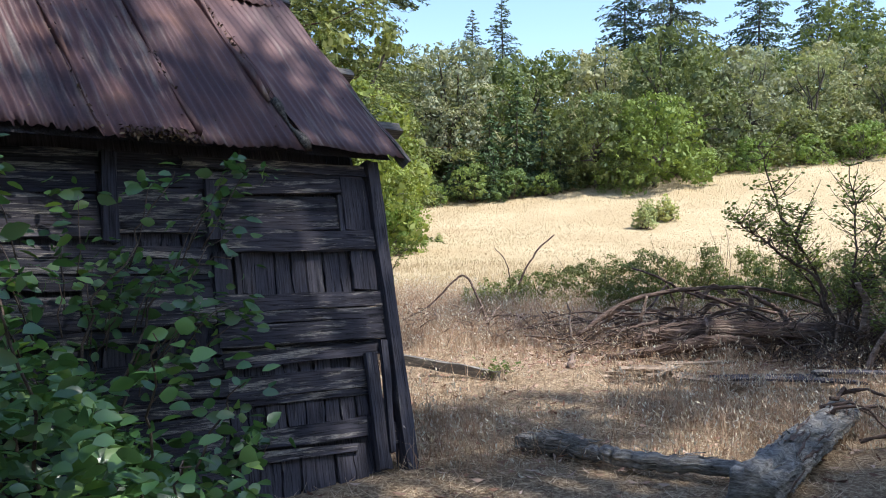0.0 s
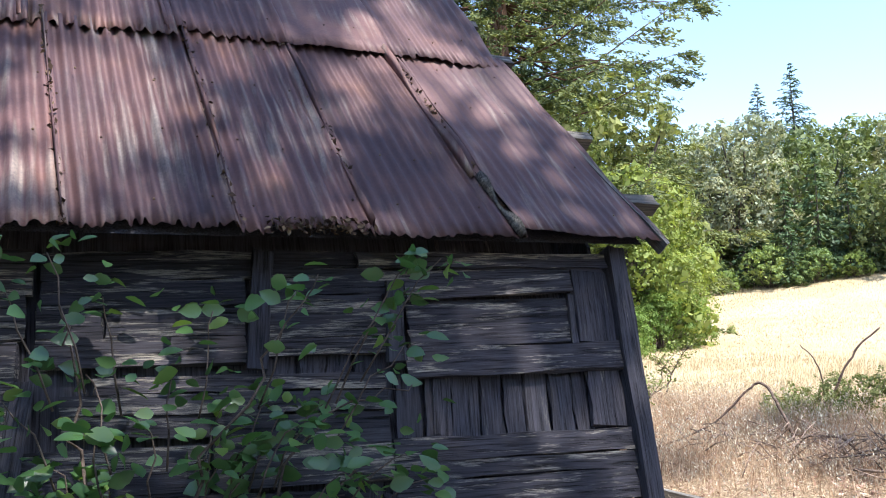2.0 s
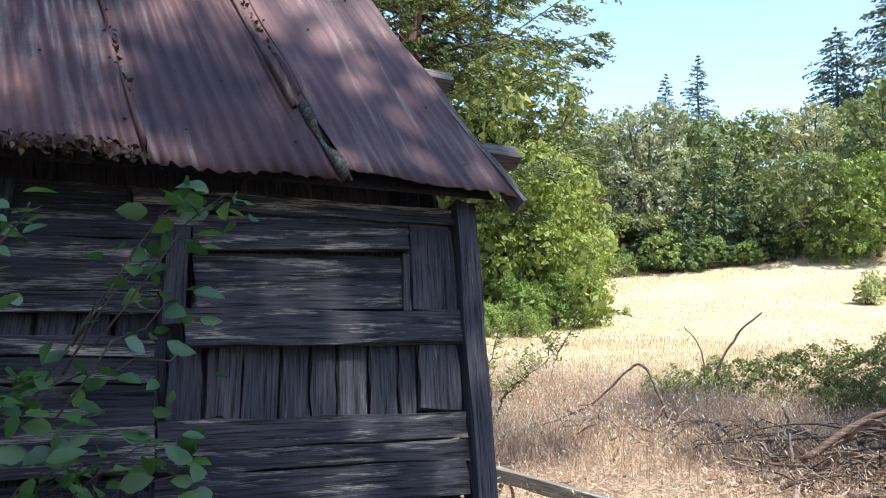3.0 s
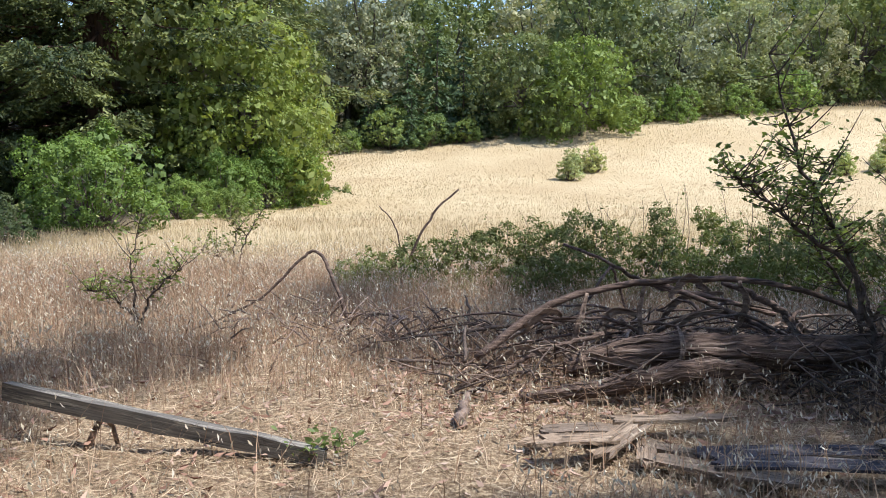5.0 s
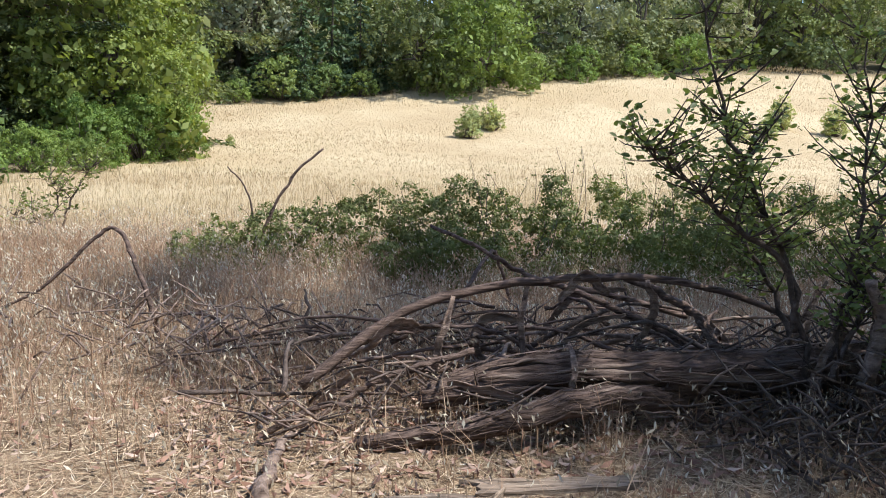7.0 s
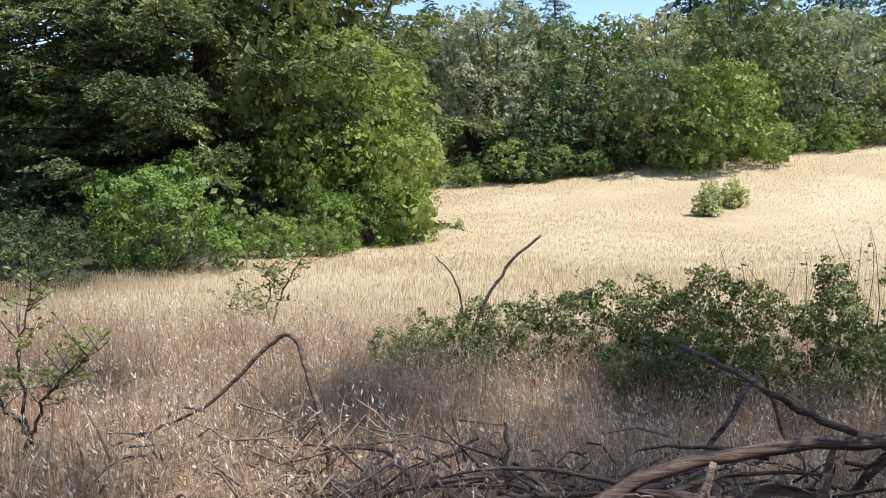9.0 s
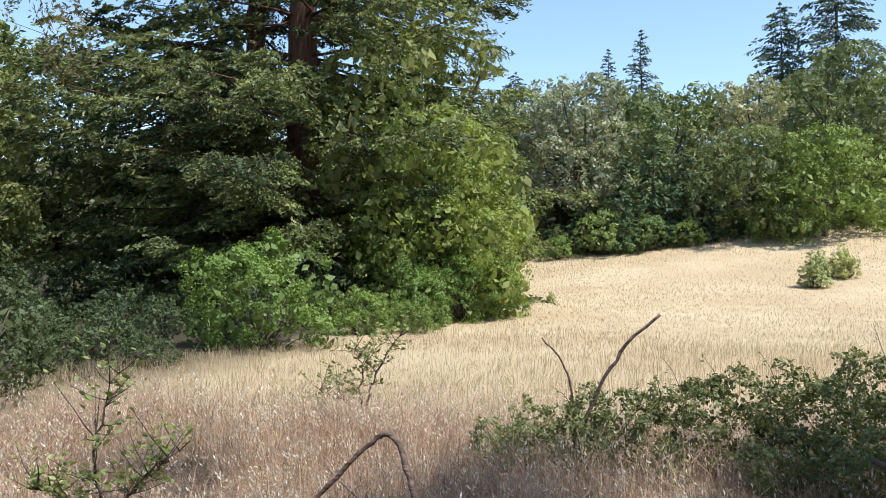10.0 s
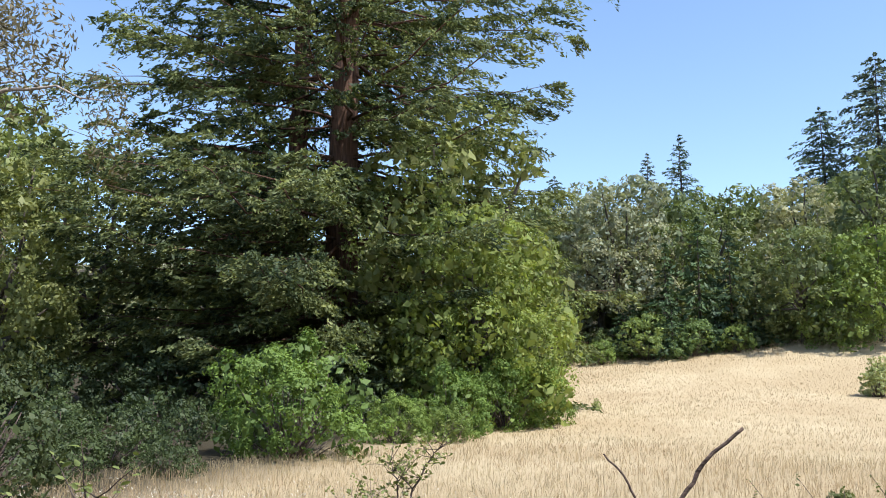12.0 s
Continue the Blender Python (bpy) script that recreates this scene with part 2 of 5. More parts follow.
GRASS_NEAR = straw_material("dry_grass", (0.24, 0.14, 0.095), (0.48, 0.33, 0.225), (0.72, 0.58, 0.43), 0.3, 1.6, (0.33, 0.215, 0.135))
OATS = straw_material("wild_oat_husk", (0.4, 0.33, 0.23), (0.66, 0.58, 0.44), (0.85, 0.8, 0.68), 0.4)
DARKLITTER = straw_material("clotted_leaf_dirt", (0.035, 0.024, 0.02), (0.09, 0.06, 0.045), (0.2, 0.15, 0.1), 0.05)
LITTER = straw_material("fallen_leaf", (0.16, 0.085, 0.06), (0.36, 0.225, 0.17), (0.6, 0.46, 0.37), 0.1)
STRAW = straw_material("flattened_straw", (0.34, 0.23, 0.15), (0.56, 0.42, 0.29), (0.78, 0.65, 0.48), 0.2)


# ---- building helpers ----
def mesh_of(name, verts, faces, smooth=False):
    me = bpy.data.meshes.new(name)
    verts = np.asarray(verts, np.float32)
    if isinstance(faces, np.ndarray):
        n, w = faces.shape
        me.vertices.add(len(verts))
        me.vertices.foreach_set("co", verts.ravel())
        me.loops.add(n * w)
        me.loops.foreach_set("vertex_index", faces.astype(np.int32).ravel())
        me.polygons.add(n)
        me.polygons.foreach_set("loop_start", np.arange(0, n * w, w, dtype=np.int32))
        me.update(calc_edges=True)
    else:
        me.from_pydata(verts.tolist(), [], faces)
    if smooth:
        me.polygons.foreach_set("use_smooth", np.ones(len(me.polygons), bool))
    return me


def part(name, me, material, parent=None, label="", m=None):
    """Links a mesh or bmesh as one object under a thing or a part."""
    if isinstance(me, bmesh.types.BMesh):
        data = bpy.data.meshes.new(name)
        me.to_mesh(data)
        me.free()
        me = data
    if material is not None and not me.materials:
        me.materials.append(material)
    ob = new(name, me)
    if parent is not None:
        ob.parent = parent
    if m is not None:
        ob.matrix_basis = m
    return tagged(ob, label)


def empty(name, m, label, category, group="", kind=""):
    ob = new(name)
    ob.matrix_basis = m
    ob.empty_display_size = 0.1
    return tagged(ob, label, category, group, kind)


def smooth(a, b, v):
    t = np.clip((np.asarray(v, float) - a) / (b - a), 0, 1)
    return t * t * (3 - 2 * t)


def ground_z(x, y):
    """Height of the ground: level by the shed, a meadow that climbs to the wood, a hillside behind."""
    x, y = np.asarray(x, float), np.asarray(y, float)
    far = np.clip((y - 26) / 32, 0, 1.0) ** 2.1 * np.clip(2.3 + 0.105 * (x + 2), 0.6, 6.5)
    hill = np.clip(y - 58, 0, 160) * 0.17 + np.clip(np.abs(x) - 60, 0, 200) * 0.08
    soft = 0.03 * np.sin(0.9 * x + 0.4) * np.sin(0.7 * y + 1.1) + 0.015 * np.sin(2.7 * x) * np.cos(2.3 * y + 0.5)
    return far + hill + soft - 0.02


def tube(points, radii, sides=7, wobble=0.0, seed=0, ridge=0.0):
    """Verts and quads of a limb along points."""
    r = np.random.default_rng(seed)
    pts = [Vector(p) for p in points]
    verts, faces = [], []
    side = None
    rib = 1 + ridge * r.uniform(-1, 1, sides) if ridge else np.ones(sides)
    for i, p in enumerate(pts):
        d = (pts[min(i + 1, len(pts) - 1)] - pts[max(i - 1, 0)]).normalized()
        if side is None:
            side = d.orthogonal().normalized()
        side = (side - d * side.dot(d)).normalized()
        up = d.cross(side)
        for j in range(sides):
            a = 2 * math.pi * j / sides
            rr = radii[i] * rib[j] * (1 + wobble * (r.random() - 0.5) * 2)
            verts.append(p + (side * math.cos(a) + up * math.sin(a)) * rr)
    for i in range(len(pts) - 1):
        for j in range(sides):
            k = (j + 1) % sides
            faces.append((i * sides + j, i * sides + k, (i + 1) * sides + k, (i + 1) * sides + j))
    faces.append(tuple(reversed(range(sides))))
    faces.append(tuple(range((len(pts) - 1) * sides, len(pts) * sides)))
    return verts, faces


def joined(pieces):
    verts, faces = [], []
    for v, f in pieces:
        o = len(verts)
        verts += [tuple(p) for p in v]
        faces += [tuple(i + o for i in q) for q in f]
    return verts, faces


def curve_points(a, b, n, sag=(0, 0, 0), jitter=0.0, seed=0):
    r = np.random.default_rng(seed)
    a, b, s = np.array(a, float), np.array(b, float), np.array(sag, float)
    out = []
    for i in range(n):
        t = i / (n - 1)
        p = a + (b - a) * t + s * (4 * t * (1 - t)) + (r.normal(size=3) * jitter if 0 < i < n - 1 else 0)
        out.append(p)
    return out


def leaves(centres, size, r, along=None, aspect=0.55, flat=0.0, spread=1.0, facing=None):
    """Diamond leaves: one bent quad each, at the centres, of random turn; along gives their long axis, facing their flat side."""
    n = len(centres)
    d = r.normal(size=(n, 3)) if along is None else along + spread * r.normal(size=(n, 3))
    d /= np.linalg.norm(d, axis=1, keepdims=True) + 1e-9
    o = r.normal(size=(n, 3))
    if facing is not None:
        o = facing + 0.5 * o
    s = np.cross(d, o)
    s /= np.linalg.norm(s, axis=1, keepdims=True) + 1e-9
    if flat:
        up = np.array([0, 0, 1.0])
        s2 = np.cross(d, up)
        s = s * (1 - flat) + flat * s2
        s /= np.linalg.norm(s, axis=1, keepdims=True) + 1e-9
    L = (size * r.uniform(0.6, 1.35, n))[:, None]
    w = L * aspect
    c = np.asarray(centres)
    nrm = np.cross(d, s)
    bend = nrm * L * 0.12
    v = np.stack([c - d * L * 0.5, c + s * w * 0.5 + bend, c + d * L * 0.5, c - s * w * 0.5 + bend], 1).reshape(-1, 3)
    f = np.arange(4 * n).reshape(n, 4)
    return v, f


def blobs_cloud(blobs, n, size, r, aspect=0.6, tufts=9):
    """Leaves in small tufts over the skins of a set of lumps (centre, radii), thick on their tops, with gaps between tufts."""
    blobs = np.asarray(blobs)
    area = blobs[:, 3] * blobs[:, 4]
    k = tufts * len(blobs)
    own = r.choice(len(blobs), k, p=area / area.sum())
    out = r.normal(size=(k, 3)) + np.array([0, 0, 0.25])
    out /= np.linalg.norm(out, axis=1, keepdims=True)
    mid = blobs[own, :3] + out * (r.uniform(0.62, 1.08, k))[:, None] * blobs[own][:, [3, 3, 4]]
    keep = outside(mid, own, blobs, 0.72)
    mid, own, out = mid[keep], own[keep], out[keep]
    wide = blobs[own, 3] * r.uniform(0.2, 0.42, len(mid))
    pick = r.choice(len(mid), n, p=wide ** 2 / (wide ** 2).sum())
    d = r.normal(size=(n, 3)) + 0.55 * out[pick] + np.array([0, 0, 0.3])
    d /= np.linalg.norm(d, axis=1, keepdims=True)
    rad = np.abs(1.0 - 0.45 * r.random(n) ** 1.3 + 0.16 * r.normal(size=n)) * wide[pick]
    c = mid[pick] + d * rad[:, None] * np.array([1.0, 1.0, 0.85])
    along = np.cross(d, r.normal(size=d.shape))
    return leaves(c, size, r, along, aspect, 0.0, 0.45, 0.6 * d + 0.9 * out[pick] + np.array([0, 0, 0.25]))


def loose_cloud(blobs, n, size, r, aspect=0.3):
    """Narrow hanging leaves strewn evenly through a set of lumps."""
    blobs = np.asarray(blobs)
    area = blobs[:, 3] * blobs[:, 4]
    pick = r.choice(len(blobs), n, p=area / area.sum())
    d = r.normal(size=(n, 3))
    d /= np.linalg.norm(d, axis=1, keepdims=True)
    rad = np.where(r.random(n) < 0.22, 1.3 * r.random(n) ** 0.4, 1.1 - 0.4 * r.random(n) ** 1.4)[:, None]
    return leaves(blobs[pick, :3] + d * rad * blobs[pick][:, [3, 3, 4]], size, r, np.cross(d, r.normal(size=d.shape)), aspect, 0.0, 0.4, d)


def outside(points, pick, blobs, depth=0.86):
    """True where a point of one lump does not lie deep inside another."""
    keep = np.ones(len(points), bool)
    for j, b in enumerate(blobs):
        q = (points - b[:3]) / b[[3, 3, 4]]
        keep &= ((q * q).sum(1) > depth * depth) | (pick == j)
    return keep


def core(blobs, shrink, r, per=110, rel=0.5):
    """Thick overlapping sprays of leaf under the skin of the lumps, facing outwards."""
    blobs = np.asarray(blobs)
    pick = np.repeat(np.arange(len(blobs)), per)
    b = blobs[pick]
    d = r.normal(size=(len(b), 3))
    d /= np.linalg.norm(d, axis=1, keepdims=True)
    c = b[:, :3] + d * (shrink * (1 + 0.12 * r.normal(size=len(b))))[:, None] * b[:, [3, 3, 4]]
    keep = outside(c, pick, blobs)
    c, d = c[keep], d[keep]
    along = np.cross(d, r.normal(size=c.shape)) + np.array([0, 0, -0.3])
    return mesh_of("inner_foliage", *leaves(c, rel * float(blobs[:, 3].mean()), r, along, 0.6, 0.0, 0.35, d))


# ---- ground ----
def build_ground():
    def axis(lo, hi, near_lo, near_hi, fine, coarse):
        return np.r_[np.linspace(lo, near_lo, coarse)[:-1], np.linspace(near_lo, near_hi, fine), np.linspace(near_hi, hi, coarse)[1:]]

    xs, ys = axis(-900, 900, -14, 32, 150, 24), axis(-900, 1400, -6, 64, 200, 24)
    gx, gy = np.meshgrid(xs, ys)
    z = ground_z(gx, gy) + 0.012 * np.random.default_rng(3).normal(size=gx.shape)
    v = np.stack([gx, gy, z], -1).reshape(-1, 3)
    w, h = len(xs), len(ys)
    i = (np.arange(h - 1)[:, None] * w + np.arange(w - 1)).ravel()
    f = np.stack([i, i + 1, i + w + 1, i + w], 1)
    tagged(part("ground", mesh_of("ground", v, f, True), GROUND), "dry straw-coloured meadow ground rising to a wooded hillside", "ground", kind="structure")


build_ground()


# ---- trees ----
def at_ground(x, y, turn=0.0, scale=1.0, sink=0.05):
    return Matrix.Translation((x, y, float(ground_z(x, y)) - sink)) @ Matrix.Rotation(radians(turn), 4, "Z") @ Matrix.Scale(scale, 4)


def oak(seed, height, radius, leaf, n, size, low=0.2, lumps=50, label="", bark=BARK, m=Matrix(), name="oak_tree", category="tree"):
    """A broad crown of many lumps over a forked trunk."""
    r = np.random.default_rng(seed)
    root = empty(name, m, label, category)
    blobs, limbs = [], []
    fork = Vector((0, 0, height * 0.3))
    limbs.append(tube(curve_points((0, 0, -0.2), fork, 5, (0.1, 0.05, 0), 0.04, seed), [height * k for k in (0.035, 0.028, 0.025, 0.023, 0.021)], 8, 0.1, seed))
    for i in range(lumps):
        a = r.uniform(0, 2 * math.pi)
        h = low + (1 - low) * r.random() ** 0.8
        wide = radius * math.sqrt(max(0.02, 1 - ((h - (low + 0.3 * (1 - low))) / 0.68) ** 2)) * (0.2 + 0.82 * r.random() ** 0.5)
        b = r.uniform(0.2, 0.38) * radius * (1.15 - 0.35 * h)
        blobs.append((wide * math.cos(a), wide * math.sin(a), height * h - b * 0.6, b, b * r.uniform(0.7, 1.0)))
        if i < 12:
            tip = Vector(blobs[-1][:3])
            limbs.append(tube(curve_points(fork * r.uniform(0.6, 1), tip, 5, (0, 0, height * 0.03), 0.06 * radius, seed + i), [height * k for k in (0.014, 0.011, 0.008, 0.006, 0.003)], 5, 0.1, i))
    part("trunk", mesh_of("trunk", *joined(limbs), True), bark, root)
    crown = part("crown", mesh_of("crown", *blobs_cloud(blobs, n, size, r)), leaf, root)
    part("inner_foliage", core(blobs, 0.8, r, 46, 0.42), leaf, crown)
    return root


def conifer(seed, height, radius, leaf, whorls, per, sprays, size, droop=0.25, bare=0.1, thin=1.0, label="", bark=BARK, m=Matrix(), name="fir_tree", shape=1.0, up=0.0):
    """A straight trunk with whorls of drooping boughs, each hung with needle sprays."""
    r = np.random.default_rng(seed)
    root = empty(name, m, label, "tree")
    k = [1, 0.8, 0.6, 0.4, 0.22, 0.05]
    trunk = [tube([(0.02 * height * math.sin(i * 1.3 + seed) * 0.3, 0, height * i / 5 - 0.2) for i in range(6)], [height * 0.017 * q for q in k], 9, 0.06, seed)]
    cs, ds = [], []
    for w in range(whorls):
        t = w / (whorls - 1)
        z = height * (bare + (0.985 - bare) * t)
        reach = radius * (1 - t) ** shape * (1 if t > 0.08 else 0.75) + 0.012 * height
        for b in range(per):
            a = r.uniform(0, 2 * math.pi)
            ln = reach * r.uniform(0.42, 1.15)
            d = np.array([math.cos(a), math.sin(a), 0])
            tip = d * ln + np.array([0, 0, z + ln * (up - droop * r.uniform(0.3, 1.4))])
            base = np.array([0, 0, z])
            pts = curve_points(base, tip, 3, (0, 0, ln * 0.08), 0, seed)
            trunk.append(tube(pts, [height * 0.0035 * q * (1 - 0.6 * t) for q in (1.0, 0.6, 0.1)], 3))
            m_ = max(3, int(sprays * ln / radius))
            u = r.random(m_) ** 0.7
            side = np.array([-d[1], d[0], 0])
            spread = ln * 0.26 * (1 - 0.55 * u)
            off = r.uniform(-1, 1, m_)
            c = base + (tip - base) * (0.12 + 0.9 * u)[:, None] + np.array([0, 0, 1.0]) * (ln * 0.32 * u * (1 - u) - np.abs(off) * spread * 0.35)[:, None] + side * (off * spread)[:, None]
            c += r.normal(size=(m_, 3)) * 0.03 * ln
            cs.append(c)
            ds.append(d * 0.8 + side * (off * 0.9)[:, None] + np.array([0, 0, -0.45]))
    part("trunk", mesh_of("trunk", *joined(trunk), True), bark, root)
    c, d = np.concatenate(cs), np.concatenate(ds)
    part("crown", mesh_of("crown", *leaves(c, size, r, d, 0.38 * thin, 0.5, 0.35)), leaf, root)
    return root


def bush(seed, height, radius, leaf, n, size, lumps=14, label="", m=Matrix(), name="bush", category="bush"):
    r = np.random.default_rng(seed)
    root = empty(name, m, label, category)
    blobs, stems = [], []
    for i in range(lumps):
        a, q = r.uniform(0, 2 * math.pi), r.random() ** 0.6
        b = radius * r.uniform(0.26, 0.42)
        z = height * r.uniform(0.2, 1.0 - 0.35 * q) - b * 0.5
        blobs.append((radius * 0.75 * q * math.cos(a), radius * 0.75 * q * math.sin(a), max(z, b * 0.5), b, b * r.uniform(0.75, 1.15)))
        stems.append(tube(curve_points((0.1 * math.cos(a), 0.1 * math.sin(a), -0.1), blobs[-1][:3], 4, (0, 0, 0), 0.03, i), [0.03, 0.024, 0.016, 0.008], 4))
    part("woody_base", mesh_of("woody_base", *joined(stems), True), TWIG, root)
    crown = part("crown", mesh_of("crown", *blobs_cloud(blobs, n, size, r)), leaf, root)
    part("inner_foliage", core(blobs, 0.7, r, 36, 0.34), leaf, crown)
    return root


def scatter(proto, places, group):
    """Copies of a tree or bush at (x, y, turn, scale); the first place takes the original."""
    tagged(proto, group=group)
    for n, (x, y, turn, s) in enumerate(places):
        m = at_ground(x, y, turn, s)
        if n == 0:
            proto.matrix_basis = m
        else:
            copy_thing(proto, m)


def far_wood():
    r = np.random.default_rng(21)
    kinds = [
        oak(1, 11, 5.0, OAK_E, 5600, 0.27, lumps=46, label="broad live oak with a dense dark green crown"),
        oak(2, 12, 4.6, OAK_B, 5600, 0.26, lumps=48, label="grey-green live oak with a lumpy rounded crown"),
        oak(3, 10, 4.4, OAK_A, 5400, 0.26, lumps=46, label="bright green broadleaf tree on the wooded slope"),
        oak(4, 13, 5.2, OAK_E, 6200, 0.27, low=0.08, lumps=54, label="tall live oak with foliage down to the ground"),
        oak(5, 11, 4.2, OAK_B, 5400, 0.26, low=0.08, lumps=46, label="pale grey-green oak at the wood's edge"),
    ]
    rows = [(63.5, 18, 58, 5.2, 0.85), (66, -46, 10, 5.4, 1.12), (73, -40, 72, 6.0, 1.05), (83, -30, 80, 8.0, 1.1), (92, -30, 84, 11.0, 1.1)]
    spots = [[] for _ in kinds]
    for y, lo, hi, step, s in rows:
        x = lo
        while x < hi:
            k = int(r.choice(5, p=[0.3, 0.28, 0.12, 0.15, 0.15]))
            spots[k].append((x + r.uniform(-1, 1), y + r.uniform(-2.2, 2.2), r.uniform(0, 360), s * r.uniform(0.82, 1.15)))
            x += step * r.uniform(0.8, 1.25)
    for k, p in zip(kinds, spots):
        scatter(k, p, "oaks of the wood")
    under = bush(42, 3.4, 2.6, OAK_E, 1900, 0.27, 26, label="dark green undergrowth bush at the foot of the wood")
    scatter(under, [(x, 62.4 + 1.2 * math.sin(2.3 * x), 47 * k, 0.85 + 0.25 * math.sin(1.7 * x)) for k, x in enumerate(np.arange(-10.0, 44.0, 3.1).tolist())], "undergrowth of the wood")
    # round tree in two: bright right side, darker leaf colour for its shaded left
    oak(11, 6.6, 3.3, OAK_C, 15000, 0.15, low=0.04, lumps=90, label="round bright green tree at the edge of the meadow", m=at_ground(14.9, 57.5, 20), name="round_tree")
    oak(12, 7.0, 3.3, OAK_E, 14000, 0.15, low=0.04, lumps=80, label="shaded left side of the round tree, given as darker leaf colour", m=at_ground(11.2, 59.0, 80), name="round_tree")
    oak(13, 11.5, 3.6, OAK_B, 13000, 0.18, low=0.35, lumps=110, label="pale crowned oak drooping over young firs", m=at_ground(0.6, 63, 50))
    fir = conifer(31, 7.0, 2.2, FIR, 18, 7, 22, 0.42, 0.35, 0.03, label="young dark green fir at the edge of the meadow")
    scatter(fir, [(3.4, 59.6, 0, 1.0), (5.4, 60.0, 90, 1.2), (7.2, 59.6, 40, 1.0), (3.6, 58.0, 10, 0.6), (1.2, 60.5, 10, 0.8), (6.2, 59.4, 200, 0.6), (8.6, 59.8, 120, 0.7)], "young firs")
    small = bush(41, 3.2, 2.0, YOUNG, 4200, 0.16, 30, label="bright green rounded bush at the meadow's edge")
    scatter(small, [(2.2, 58.6, 0, 0.95), (-3.0, 59.0, 60, 0.8), (-0.6, 58.4, 33, 0.55), (4.9, 58.2, 90, 0.8), (7.3, 58.4, 33, 0.6), (19, 59.5, 60, 0.75), (22.5, 60, 150, 0.9), (27, 60, 200, 0.8), (31, 60, 10, 1.0), (-5.5, 58, 80, 0.9)], "edge bushes")
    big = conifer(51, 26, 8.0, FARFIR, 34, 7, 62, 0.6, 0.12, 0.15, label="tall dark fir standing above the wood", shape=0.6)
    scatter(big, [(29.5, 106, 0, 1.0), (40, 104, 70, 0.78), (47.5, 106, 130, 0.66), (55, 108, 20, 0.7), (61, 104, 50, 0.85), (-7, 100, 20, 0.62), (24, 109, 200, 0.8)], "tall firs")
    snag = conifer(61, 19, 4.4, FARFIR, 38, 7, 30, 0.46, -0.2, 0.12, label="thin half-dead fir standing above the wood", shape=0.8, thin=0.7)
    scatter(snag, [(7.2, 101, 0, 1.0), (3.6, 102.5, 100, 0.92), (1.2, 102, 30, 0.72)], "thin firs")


far_wood()


def redwood(seed, height, radius, whorls, per, leaf, full, size, m, label):
    """A great trunk with long boughs, each bearing drooping side branchlets of flat sprays."""
    r = np.random.default_rng(seed)
    root = empty("redwood_tree", m, label, "tree")
    wood = [tube([(0.1 * math.sin(i * 1.3 + seed), 0.08 * math.cos(i), height * i / 8 - 0.3) for i in range(9)], [height * 0.0165 * (1 - i / 8.3) for i in range(9)], 12, 0.08, seed)]
    cs, ds = [], []
    for w in range(whorls):
        t = ((w + r.random()) / whorls) ** 1.4
        z = height * (0.04 + 0.94 * t)
        reach = radius * (1 - t) ** 0.55 * (0.62 + 0.38 * min(1, t / 0.12)) + 0.4
        n_leaf = full if z < 18 else 4
        for b in range(per):
            a = r.uniform(0, 2 * math.pi)
            ln = reach * r.uniform(0.5, 1.08)
            d = np.array([math.cos(a), math.sin(a), 0])
            rise = r.uniform(-0.28, 0.12) + 0.2 * t
            base, tip = np.array([0, 0, z]), d * ln + np.array([0, 0, z + rise * ln])
            wood.append(tube(curve_points(base, tip, 6, (0, 0, -0.05 * ln), 0.02 * ln, seed + w * 31 + b), [0.07, 0.055, 0.042, 0.03, 0.018, 0.008], 4))
            side = np.array([-d[1], d[0], 0])
            hang = r.uniform(0.1, 0.5)
            for q in range(int(10 + 2.6 * ln)):
                u = 0.16 + 0.86 * r.random() ** 0.75
                s = r.choice([-1, 1])
                k = ln * r.uniform(0.1, 0.24) * (1.25 - 0.75 * u) + 0.15
                start = base + (tip - base) * u + np.array([0, 0, -0.05 * ln * 4 * u * (1 - u)])
                way = d * r.uniform(0.5, 1.0) + side * s * r.uniform(0.3, 1.0)
                end = start + way * k + np.array([0, 0, -k * hang * r.uniform(0.5, 1.3)])
                e = r.random(n_leaf) ** 0.8
                c = start + (end - start) * e[:, None] + np.array([0, 0, -0.12 * k]) * (e * e)[:, None] + r.normal(size=(n_leaf, 3)) * np.array([0.085, 0.085, 0.035])
                cs.append(c)
                ds.append(np.tile(way + np.array([0, 0, -0.35]), (n_leaf, 1)))
    part("trunk", mesh_of("trunk", *joined(wood), True), REDBARK, root)
    c, d = np.concatenate(cs), np.concatenate(ds)
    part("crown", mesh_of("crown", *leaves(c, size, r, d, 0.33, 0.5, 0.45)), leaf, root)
    return root


